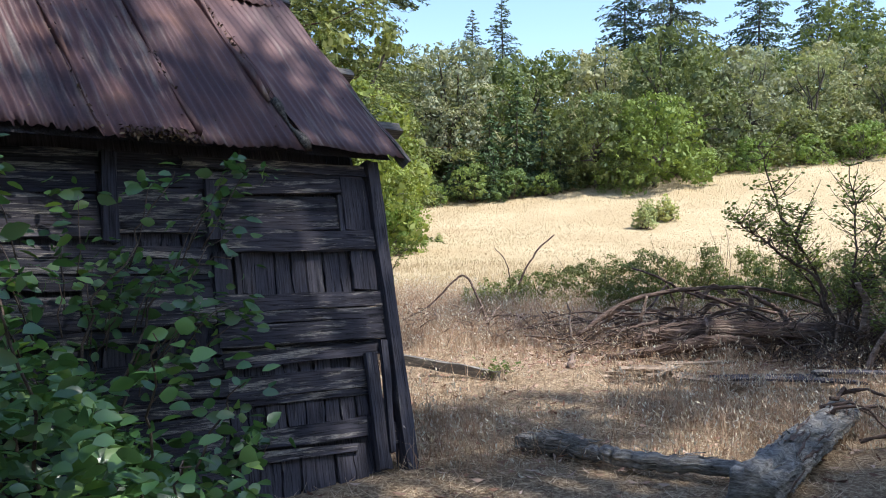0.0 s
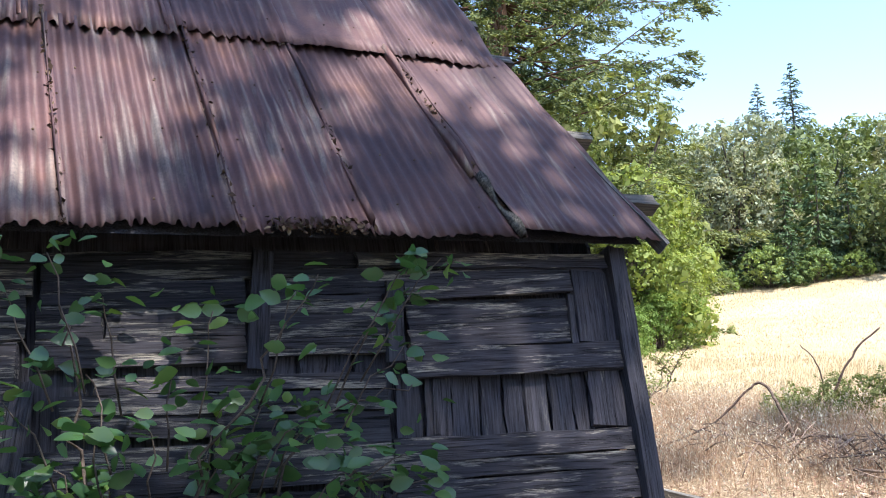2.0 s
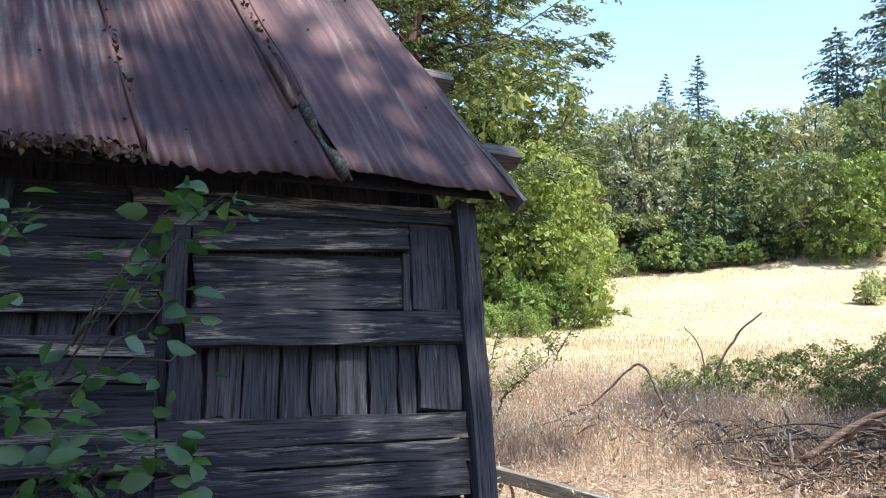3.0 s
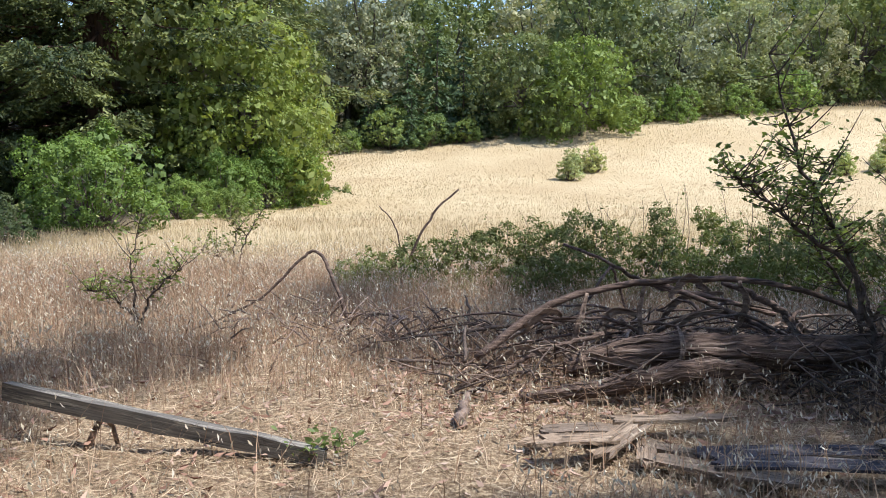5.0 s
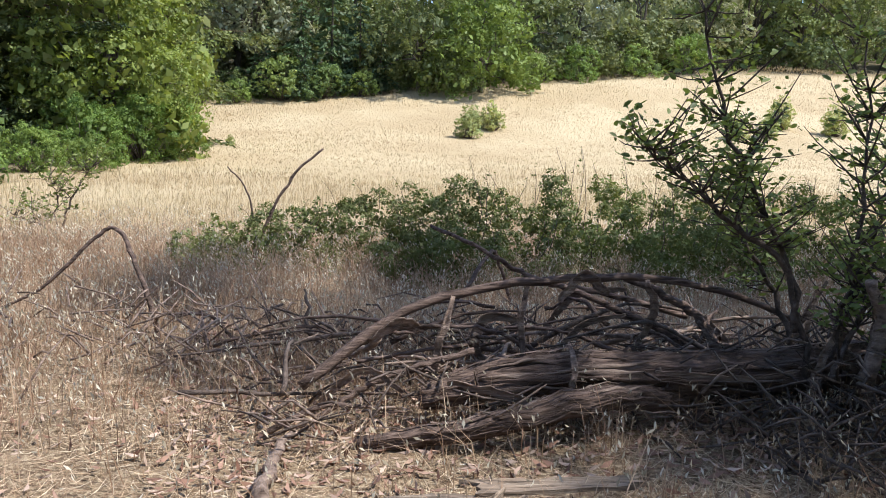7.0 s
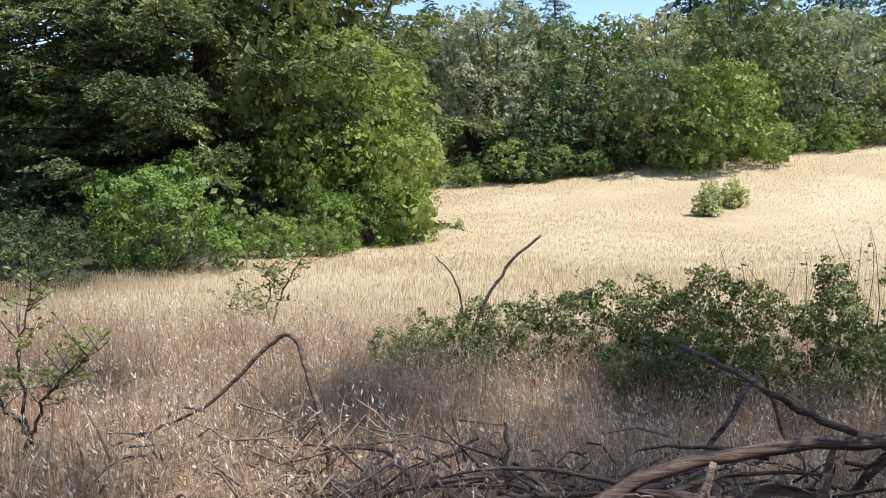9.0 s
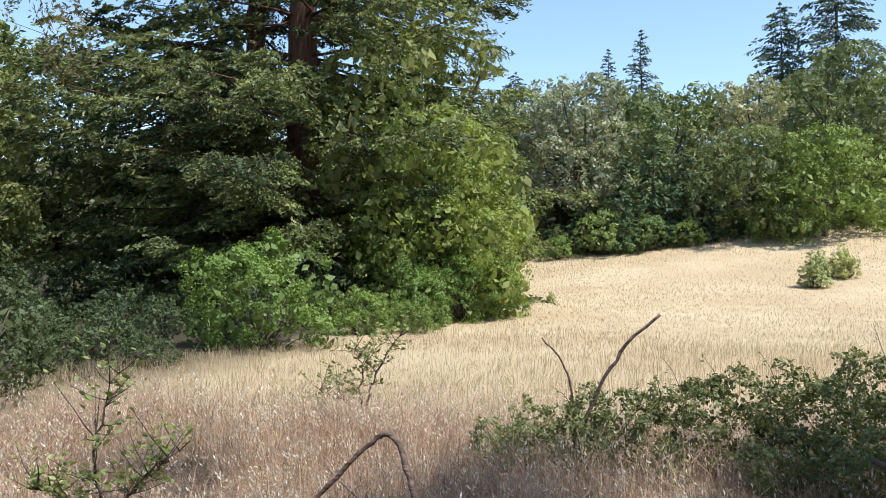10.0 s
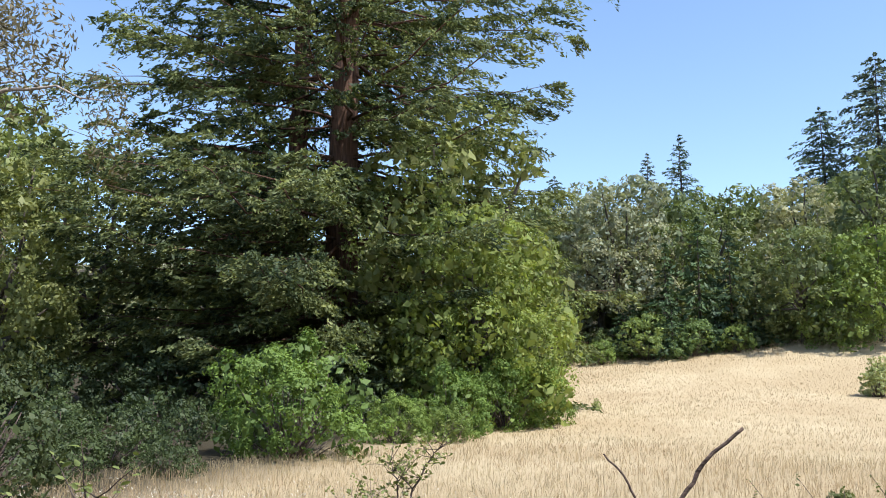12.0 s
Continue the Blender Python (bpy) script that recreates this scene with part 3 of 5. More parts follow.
def redwood_grove():
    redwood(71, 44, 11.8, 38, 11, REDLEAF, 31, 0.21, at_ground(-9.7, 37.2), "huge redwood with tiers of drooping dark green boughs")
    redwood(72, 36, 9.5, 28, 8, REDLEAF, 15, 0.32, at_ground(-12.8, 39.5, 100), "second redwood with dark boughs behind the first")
    oak(81, 11.5, 3.8, OAK_A, 21000, 0.13, low=0.12, lumps=120, label="broadleaf tree in full leaf beside the redwood", m=at_ground(-5.2, 37.0, 10), name="broadleaf_tree")
    oak(82, 7.2, 2.7, MAPLE, 20000, 0.115, low=0.03, lumps=110, label="yellow-green young maple at the meadow's edge", m=at_ground(-3.6, 33.5, 70), name="maple_tree")
    b = bush(83, 3.0, 1.9, OAK_C, 12500, 0.085, 46, label="bright green bush at the foot of the redwood")
    scatter(b, [(-5.7, 23.6, 0, 0.95), (-2.6, 32.6, 80, 0.95), (-3.9, 30.5, 160, 0.8), (-4.6, 27.4, 200, 0.5), (-2.0, 34.6, 20, 0.75), (-3.4, 28.4, 20, 0.4)], "meadow-edge bushes")
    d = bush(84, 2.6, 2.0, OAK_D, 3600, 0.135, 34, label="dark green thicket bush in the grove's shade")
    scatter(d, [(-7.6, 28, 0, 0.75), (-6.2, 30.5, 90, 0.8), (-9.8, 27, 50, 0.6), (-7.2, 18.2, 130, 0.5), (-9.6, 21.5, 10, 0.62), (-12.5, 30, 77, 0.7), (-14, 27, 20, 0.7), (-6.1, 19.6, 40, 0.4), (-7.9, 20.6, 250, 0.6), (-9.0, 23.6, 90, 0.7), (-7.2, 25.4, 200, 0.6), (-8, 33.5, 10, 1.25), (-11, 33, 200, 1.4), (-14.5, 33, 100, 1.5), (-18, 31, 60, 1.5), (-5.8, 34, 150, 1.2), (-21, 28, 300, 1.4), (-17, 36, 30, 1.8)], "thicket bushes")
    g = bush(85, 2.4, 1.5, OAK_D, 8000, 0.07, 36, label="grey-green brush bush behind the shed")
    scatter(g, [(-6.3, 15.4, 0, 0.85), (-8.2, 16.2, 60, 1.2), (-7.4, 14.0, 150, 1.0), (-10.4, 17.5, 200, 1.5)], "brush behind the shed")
    t = oak(86, 13, 3.4, OAK_A, 8000, 0.2, low=0.1, lumps=60, label="slender green tree behind the shed")
    scatter(t, [(-24, 33, 0, 1.0), (-28, 40, 70, 1.15), (-21, 38, 140, 0.9), (-19, 30, 200, 0.7), (-33, 47, 30, 1.2), (-17, 46, 90, 1.0)], "trees of the grove")


redwood_grove()


def unseen_oaks():
    """Oaks added out of view round the near side, to block skylight from the shed."""
    t = oak(87, 13, 4.6, OAK_A, 1300, 0.5, low=0.06, lumps=50, label="tall leafy oak added out of view to keep skylight off the clearing", m=Matrix())
    scatter(t, [(-13, -9, 0, 1.0), (-6, -13, 70, 1.1), (1, -15, 130, 1.0), (8, -13, 200, 1.1), (14, -8, 20, 1.0), (16, -1, 90, 0.9), (-15, -2, 50, 1.0), (-14, 6, 240, 0.8), (15.5, 5, 160, 0.75), (-9, -8, 100, 0.9), (11, -9, 310, 0.9)], "oaks round the clearing")


unseen_oaks()


# ---- shed ----
WALL = Matrix(((0.727, -0.643, -0.240, -0.236), (0.687, 0.681, 0.2545, 4.956), (0, -0.35, 0.937, 0.02), (0, 0, 0, 1)))
ROOF = Matrix(((0.685, -0.485, 0.544, -0.246), (0.729, 0.456, -0.511, 5.668), (0, 0.746, 0.666, 1.93), (0, 0, 0, 1)))


def board(parent, name, x0, x1, z0, z1, depth, thick, material=None, tilt=0.0, label=""):
    """A worn board on the wall: its face at depth (in front: negative), ends and edges uneven."""
    r = np.random.default_rng(abs(hash((round(x0, 3), round(z0, 3), round(x1, 3)))) % 99991)
    w, h = x1 - x0, z1 - z0
    n = max(3, int(w / 0.18)) if w > h else 2
    m = max(3, int(h / 0.18)) if h >= w else 2
    vs, fs = [], []
    for face in (0, 1):
        for i in range(n + 1):
            for j in range(m + 1):
                x, z = w * (i / n - 0.5), h * (j / m - 0.5)
                if j in (0, m):
                    z += r.normal() * 0.004
                if i in (0, n):
                    x += r.normal() * 0.005
                vs.append((x, (0 if face == 0 else thick) + r.normal() * 0.0015, z))
    k = (n + 1) * (m + 1)
    idx = lambda f, i, j: f * k + i * (m + 1) + j
    for i in range(n):
        for j in range(m):
            fs.append((idx(0, i, j), idx(0, i + 1, j), idx(0, i + 1, j + 1), idx(0, i, j + 1)))
            fs.append((idx(1, i, j), idx(1, i, j + 1), idx(1, i + 1, j + 1), idx(1, i + 1, j)))
    for i in range(n):
        fs.append((idx(0, i, 0), idx(1, i, 0), idx(1, i + 1, 0), idx(0, i + 1, 0)))
        fs.append((idx(0, i, m), idx(0, i + 1, m), idx(1, i + 1, m), idx(1, i, m)))
    for j in range(m):
        fs.append((idx(0, 0, j), idx(0, 0, j + 1), idx(1, 0, j + 1), idx(1, 0, j)))
        fs.append((idx(0, n, j), idx(1, n, j), idx(1, n, j + 1), idx(0, n, j + 1)))
    if material is None:
        material = BOARD if w > h else SLAT
    pos = Matrix.Translation(((x0 + x1) / 2, depth, (z0 + z1) / 2)) @ Matrix.Rotation(radians(tilt), 4, "Y")
    return part(name, mesh_of(name, vs, fs), material, parent, label, pos)


def sheet(parent, x0, x1, y0, y1, lift, seed, skew0=0.0, skew1=0.0, sag=0.014, ragged=0.02, amp=0.0105):
    """One corrugated iron sheet; skew moves the left and right edge at its top."""
    r = np.random.default_rng(seed)
    n, m = max(8, int((x1 - x0) / 0.067 * 8)), 16
    e0, e1 = r.normal(size=40) * ragged, r.normal(size=40) * 0.006
    vs, fs = [], []
    for j in range(m + 1):
        t = j / m
        for i in range(n + 1):
            u = i / n
            x = x0 + (x1 - x0) * u + (skew0 * (1 - u) + skew1 * u) * t
            y = y0 + (y1 - y0) * t
            if j == 0:
                y += e0[int(u * 39)] * 0.6 + 0.012 * math.sin(u * 9 + seed)
            z = lift + amp * math.sin(2 * math.pi * u * (x1 - x0) / 0.067)
            z += sag * math.sin(3.1 * u + seed) * math.sin(2.3 * t + seed * 1.7) + 0.004 * math.sin(17 * t + 5 * u + seed)
            if u > 0.97 or u < 0.03:
                z += 0.006 * math.sin(t * 14 + seed)
            vs.append((x, y, z))
    for j in range(m):
        for i in range(n):
            a = j * (n + 1) + i
            fs.append((a, a + 1, a + n + 2, a + n + 1))
    ob = part("roof_sheet", mesh_of("roof_sheet", vs, fs, True), RUST, parent, "", ROOF)
    mod = ob.modifiers.new("thick", "SOLIDIFY")
    mod.thickness, mod.offset = 0.002, -1
    return ob


def shed():
    root = empty("shed", Matrix(), "leaning old shed of dark weathered boards with a rusted iron roof", "shed")
    wall = part("front_wall", mesh_of("front_wall", [(-4.6, 0.05, -0.2), (-0.05, 0.05, -0.2), (-0.05, 0.05, 2.1), (-4.6, 0.05, 2.1), (-4.6, 0.07, -0.2), (-0.05, 0.07, -0.2), (-0.05, 0.07, 2.1), (-4.6, 0.07, 2.1)], [(0, 1, 2, 3), (7, 6, 5, 4), (0, 4, 5, 1), (3, 2, 6, 7), (0, 3, 7, 4), (1, 5, 6, 2)]), SLAT, root, "dark inner boarding", WALL)
    roof = part("roof_deck", mesh_of("roof_deck", [(-4.6, 0.03, -0.06), (-0.1, 0.03, -0.06), (-0.5, 3.55, -0.06), (-4.6, 3.55, -0.06)], [(0, 1, 2, 3)]), SLAT, root, "sheathing under the iron", ROOF)
    return root, wall, roof


shed_root, shed_wall, shed_roof = shed()
ROOF_SHEETS = [
    (-0.86, 0.02, 0.0, 1.62, 0.014, 1, -0.16, -0.33, 0.022, 0.008, 0.003),
    (-1.6, -0.84, 0.0, 1.6, 0.0, 2, -0.06, -0.2, 0.016, 0.01, 0.0065),
    (-2.17, -1.57, 0.0, 1.58, 0.01, 3, -0.05, -0.07),
    (-2.79, -2.13, 0.03, 1.5, 0.0, 4, -0.06, -0.07),
    (-3.42, -2.76, 0.0, 1.45, 0.01, 5, -0.05, -0.06),
    (-4.05, -3.4, 0.02, 1.45, 0.0, 6, -0.05, -0.05),
    (-4.7, -4.02, 0.0, 1.45, 0.01, 7, -0.05, -0.05),
    (-1.12, -0.33, 1.5, 3.6, 0.026, 11, -0.1, -0.06, 0.014, 0.02, 0.006),
    (-1.72, -1.06, 1.47, 3.6, 0.02, 12, -0.1, -0.1, 0.02, 0.01, 0.0012),
    (-2.3, -1.66, 1.46, 3.6, 0.026, 13, -0.08, -0.1),
    (-2.95, -2.24, 1.4, 3.6, 0.02, 14, -0.06, -0.08),
    (-3.6, -2.9, 1.36, 3.6, 0.026, 15, -0.05, -0.05),
    (-4.25, -3.55, 1.36, 3.6, 0.02, 16, -0.05, -0.05),
]
for row in ROOF_SHEETS:
    sheet(shed_root, *row)

LEAN = 0.117


def fix(name, x0, x1, z0, z1, tilt, depth, thick=0.025, material=None, upright=None, label=""):
    """A board of the front wall, given in the wall's own leaning grid."""
    zc = (z0 + z1) / 2
    stands = (z1 - z0) > (x1 - x0) if upright is None else upright
    return board(shed_wall, name, x0 + LEAN * zc, x1 + LEAN * zc, z0, z1, depth, thick, material, 6.7 if stands else -tilt, label)


HORIZONTAL = [  # x0, x1, z0, z1, tilt, depth
    (-1.34, -0.03, 1.89, 1.965, -0.2, -0.03), (-1.24, -0.04, 1.835, 1.89, 1.2, -0.012), (-1.12, -0.25, 1.745, 1.837, 2.0, -0.035),
    (-1.1, -0.27, 1.602, 1.74, 1.0, 0.005), (-1.1, -0.27, 1.51, 1.602, 0.3, 0.0), (-1.13, -0.02, 1.37, 1.498, -0.7, -0.035),
    (-1.19, -0.02, 1.008, 1.106, -2.0, -0.02), (-1.18, -0.02, 0.93, 1.005, -2.6, -0.015), (-1.18, -0.03, 0.8, 0.927, -2.2, -0.022),
    (-1.17, -0.05, 0.75, 0.797, -1.8, 0.012), (-1.17, -0.08, 0.692, 0.749, -1.7, -0.03), (-1.15, -0.2, 0.513, 0.637, -2.4, -0.012),
    (-1.15, -0.2, 0.468, 0.512, -3.0, -0.004), (-1.13, -0.26, 0.227, 0.335, -4.0, -0.02), (-1.1, -0.34, 0.16, 0.207, -5.5, -0.012),
    (-0.12, -0.02, 0.118, 0.247, -2, 0.0), (-0.12, -0.03, 0.26, 0.4, -2, 0.01),
    (-2.58, -1.82, 1.726, 1.842, 0.4, -0.012), (-2.34, -1.81, 1.601, 1.72, -0.5, -0.006), (-2.58, -2.35, 1.601, 1.72, -0.5, -0.01), (-2.56, -1.81, 1.488, 1.598, -0.8, -0.012),
    (-1.72, -1.215, 1.771, 1.885, 0.6, -0.01), (-1.72, -1.215, 1.577, 1.766, -0.1, -0.012), (-1.72, -1.22, 1.5, 1.573, -1.0, -0.016),
    (-2.35, -1.22, 1.367, 1.43, -2.0, -0.008), (-2.45, -1.21, 1.285, 1.36, -2.4, -0.014), (-2.44, -1.21, 1.195, 1.28, -3.2, -0.006),
    (-1.9, -1.2, 0.984, 1.185, -1.8, -0.018), (-2.6, -1.92, 1.0, 1.18, -2.6, -0.01), (-2.4, -1.3, 0.915, 0.978, -3.0, -0.008), (-1.9, -1.15, 0.693, 0.79, -2.4, -0.012),
    (-1.9, -1.15, 0.587, 0.68, -4.0, -0.018), (-1.89, -1.15, 0.505, 0.577, -4.0, -0.01), (-1.9, -1.16, 0.4, 0.49, -3.0, -0.012), (-1.9, -1.16, 0.26, 0.38, -2.0, -0.01),
    (-2.6, -1.92, 0.72, 0.9, -2.0, -0.012), (-2.6, -1.92, 0.52, 0.7, -2.5, -0.01), (-2.6, -1.92, 0.3, 0.5, -1.0, -0.012), (-2.6, -1.2, 0.02, 0.22, -1.0, -0.01),
    (-1.2, -1.17, 0.8, 0.93, 0, -0.005), (-2.6, -1.8, 1.845, 1.97, 0.3, -0.006), (-1.72, -1.34, 1.888, 1.975, 0.3, -0.004),
]
for row in HORIZONTAL:
    fix("wall_board", *row)
for z in (0.02, 0.22, 0.42, 0.62, 0.82, 1.02, 1.22, 1.42, 1.62, 1.8):
    fix("wall_board", -4.6, -2.62, z, z + 0.19, -1.0, -0.01)
UPRIGHT = [  # x0, x1, z0, z1, depth
    (-1.21, -1.135, 1.45, 1.815, -0.04), (-0.235, -0.03, 1.496, 1.872, -0.02), (-0.215, -0.03, 1.1, 1.37, -0.008), (-1.8, -1.72, 1.44, 1.96, -0.05),
    (-0.225, -0.14, -0.02, 0.69, -0.05), (-1.0, -0.965, 1.13, 1.375, 0.0), (-2.62, -2.55, 0.1, 1.45, -0.03), (-0.27, -0.24, 1.5, 1.75, -0.015),
    (-1.235, -1.17, 0.79, 0.915, -0.012), (-1.4, -1.3, 0.79, 0.915, 0.0), (-1.52, -1.41, 0.79, 0.915, 0.01),
]
for x0, x1, z0, z1, d in UPRIGHT:
    fix("wall_slat", x0, x1, z0, z1, 0, d, 0.025, SLAT, True)
slat_rng = random.Random(5)
for z0, z1, lo, hi in ((1.1, 1.39, -1.16, -0.21), (0.63, 0.71, -1.13, -0.2), (0.33, 0.48, -1.13, -0.22), (-0.05, 0.17, -1.1, -0.24), (1.42, 1.51, -1.72, -1.22), (0.2, 1.0, -1.9, -1.2)):
    x = lo
    while x < hi - 0.03:
        w = slat_rng.uniform(0.085, 0.125)
        fix("wall_slat", x, min(x + w, hi), z0 - slat_rng.uniform(0, 0.02), z1, 0, slat_rng.uniform(0.012, 0.028), 0.018, SLAT, True)
        x += w + slat_rng.uniform(0.008, 0.022)
post = fix("corner_post", -0.015, 0.075, -0.12, 2.0, 0, -0.055, 0.11, SLAT, True, "dark leaning corner post")
brace = board(shed_wall, "brace", -0.075, -0.035, 0.06, 0.76, -0.07, 0.03, SLAT, 9.5)


def gable_and_back():
    """The unseen sides of the shed, in plain upright boarding."""
    ins = Vector((-0.687, 0.727, 0))
    left = Vector((-0.727, -0.687, 0))
    foot, top = Vector((-0.236, 4.956, -0.15)) + ins * 0.12, Vector((-0.6, 5.66, 2.0)) + ins * 0.05
    depth = 2.75
    n = 16
    for i in range(n):
        a, b = i / n * depth, (i + 0.93) / n * depth
        rise = lambda s: top.z + 1.05 * min(s, depth - s) + 0.0
        vs = []
        for off in (0.0, 0.02):
            o = left * off
            for s, t in ((a, 0), (b, 0), (b, 1), (a, 1)):
                p = (foot if t == 0 else top) + ins * s + o
                if t:
                    p.z = min(rise(s), 4.2) - 0.08
                vs.append(p)
        part("gable_board", mesh_of("gable_board", vs, [(0, 1, 2, 3), (7, 6, 5, 4), (0, 4, 5, 1), (1, 5, 6, 2), (2, 6, 7, 3), (3, 7, 4, 0)]), SLAT, shed_root)
    q = [foot + ins * depth, foot + ins * depth + left * 4.5, top + ins * depth + left * 4.5, top + ins * depth]
    vs = q + [p + ins * 0.03 for p in q]
    part("back_wall", mesh_of("back_wall", vs, [(0, 1, 2, 3), (7, 6, 5, 4), (0, 4, 5, 1), (1, 5, 6, 2), (2, 6, 7, 3), (3, 7, 4, 0)]), SLAT, shed_root)
    e0, e1 = foot + left * 4.5, top + left * 4.5
    q = [e0, e0 + ins * depth, e1 + ins * depth, e1 + ins * depth / 2 + Vector((0, 0, 1.3)), e1]
    part("end_wall", mesh_of("end_wall", q + [p + left * 0.03 for p in q], [(0, 1, 2, 3, 4), (9, 8, 7, 6, 5)] + [(i, i + 5, (i + 1) % 5 + 5, (i + 1) % 5) for i in range(5)]), SLAT, shed_root)
    # far roof slope
    a, b = ROOF @ Vector((-0.4, 3.58, 0)), ROOF @ Vector((-4.65, 3.58, 0))
    down = Vector((-0.485, 0.456, -0.746)) * 3.2
    q = [a, b, b + down, a + down]
    part("back_slope", mesh_of("back_slope", q + [p + Vector((0, 0, -0.02)) for p in q], [(0, 1, 2, 3), (7, 6, 5, 4), (0, 4, 5, 1), (1, 5, 6, 2), (2, 6, 7, 3), (3, 7, 4, 0)]), RUST, shed_root)


gable_and_back()

# purlin ends past the gable, the barge board and the loose flashing
for y, out in ((0.36, 0.3), (0.93, 0.27), (1.72, 0.24), (2.15, 0.24)):
    x = 0.0 - 0.2 * y
    q = board(shed_root, "purlin_end", -0.25, out, -0.035, 0.035, -0.045, 0.09, BARE)
    q.matrix_basis = ROOF @ Matrix.Translation((x - 0.04, y, -0.07)) @ Matrix.Rotation(radians(90), 4, "X") @ q.matrix_basis
barge = board(shed_root, "barge_board", 0.0, 3.55, -0.05, 0.03, -0.012, 0.025, BARE)
barge.matrix_basis = ROOF @ Matrix.Translation((0.0, -0.02, -0.03)) @ Matrix.Rotation(radians(101.5), 4, "Z") @ Matrix.Translation((1.77, 0, 0))
for x, y0, y1, w, skew in ((-0.87, -0.02, 0.42, 0.036, 9.0), (-0.92, 0.4, 1.55, 0.028, 7.0), (-1.6, 0.02, 1.55, 0.022, 3.0), (-2.15, 0.02, 1.5, 0.014, 2.5), (-2.78, 0.03, 1.45, 0.012, 2.5)):
    n = 14
    vs = []
    for i in range(n + 1):
        t = i / n
        c = x - (y0 + (y1 - y0) * t) * math.tan(radians(skew))
        k = 0.5 + 0.5 * math.sin(9 * t + x * 7)
        for e, h in ((-1, 0.012), (0, 0.05 * k + 0.02), (1, 0.014)):
            vs.append((c + e * w * (0.6 + 0.4 * k) * 0.5, y0 + (y1 - y0) * t, h))
    fs = [(i * 3 + j, i * 3 + j + 1, i * 3 + j + 4, i * 3 + j + 3) for i in range(n) for j in range(2)]
    ob = part("lifted_seam", mesh_of("lifted_seam", vs, fs, True), BARE if w > 0.03 else RUST, shed_root, "curled lifted edge of a roof sheet", ROOF)
    s_ = ob.modifiers.new("thick", "SOLIDIFY")
    s_.thickness = 0.003
# crumpled leaf debris along the eave
deb = np.random.default_rng(9)
c = np.stack([deb.uniform(-2.05, -1.62, 160), deb.uniform(-0.03, 0.05, 160), deb.uniform(0.01, 0.045, 160)], 1)
tagged(part("eave_debris", mesh_of("eave_debris", *leaves(c, 0.03, deb)), DARKLITTER, shed_root, "clotted dead leaves and dirt on the eave", ROOF), kind="stuff")
# dirt caught along the open seams, and the nail heads
c = []
for x0, x1 in ((-0.87, -1.06), (-1.6, -1.67), (-2.15, -2.21), (-2.78, -2.85)):
    t = deb.random(90)
    c.append(np.stack([x0 + (x1 - x0) * t + deb.normal(size=90) * 0.008, 1.55 * t, deb.uniform(0.004, 0.026, 90)], 1))
tagged(part("seam_dirt", mesh_of("seam_dirt", *leaves(np.concatenate(c), 0.03, deb)), DARKLITTER, shed_root, "dirt and moss caught in the roof seams", ROOF), kind="stuff")
nails = bmesh.new()
for x in np.arange(-4.4, -0.1, 0.2):
    for y in (0.16, 0.55, 1.0, 1.42, 1.7, 2.3, 2.9):
        if deb.random() < 0.75:
            bmesh.ops.create_icosphere(nails, subdivisions=1, radius=0.0055, matrix=Matrix.Translation((x - 0.2 * y * (1 + x / 4.4) + deb.normal() * 0.03, y + deb.normal() * 0.03, 0.02 if y < 1.5 else 0.036)))
tagged(part("nail_heads", nails, DARKLITTER, shed_root, "rusted nail heads", ROOF), kind="stuff")


# ---- near things ----
def log(name, points, radii, material, label, category="log", sides=12, seed=0, wobble=0.12, parent=None):
    v, f = tube(points, radii, sides, wobble, seed, 0.16 if sides > 11 else 0.0)
    ob = part(name, mesh_of(name, v, f, True), material, parent, label if parent is None else "")
    return ob if parent is not None else tagged(ob, label, category)


def refine(points, n, jitter=0.0, seed=0):
    """A smooth line of n points through a few given ones (Catmull-Rom)."""
    r = np.random.default_rng(seed)
    p = np.array(points, float)
    p = np.concatenate([[2 * p[0] - p[1]], p, [2 * p[-1] - p[-2]]])
    out = []
    for s in np.linspace(0, len(points) - 1 - 1e-6, n):
        i, t = int(s) + 1, s % 1
        a, b, c, d = p[i - 1], p[i], p[i + 1], p[i + 2]
        out.append(0.5 * (2 * b + (c - a) * t + (2 * a - 5 * b + 4 * c - d) * t * t + (3 * b - a - 3 * c + d) * t**3) + r.normal(size=3) * jitter)
    return out


def taper(a, b, n):
    return np.linspace(a, b, n).tolist()


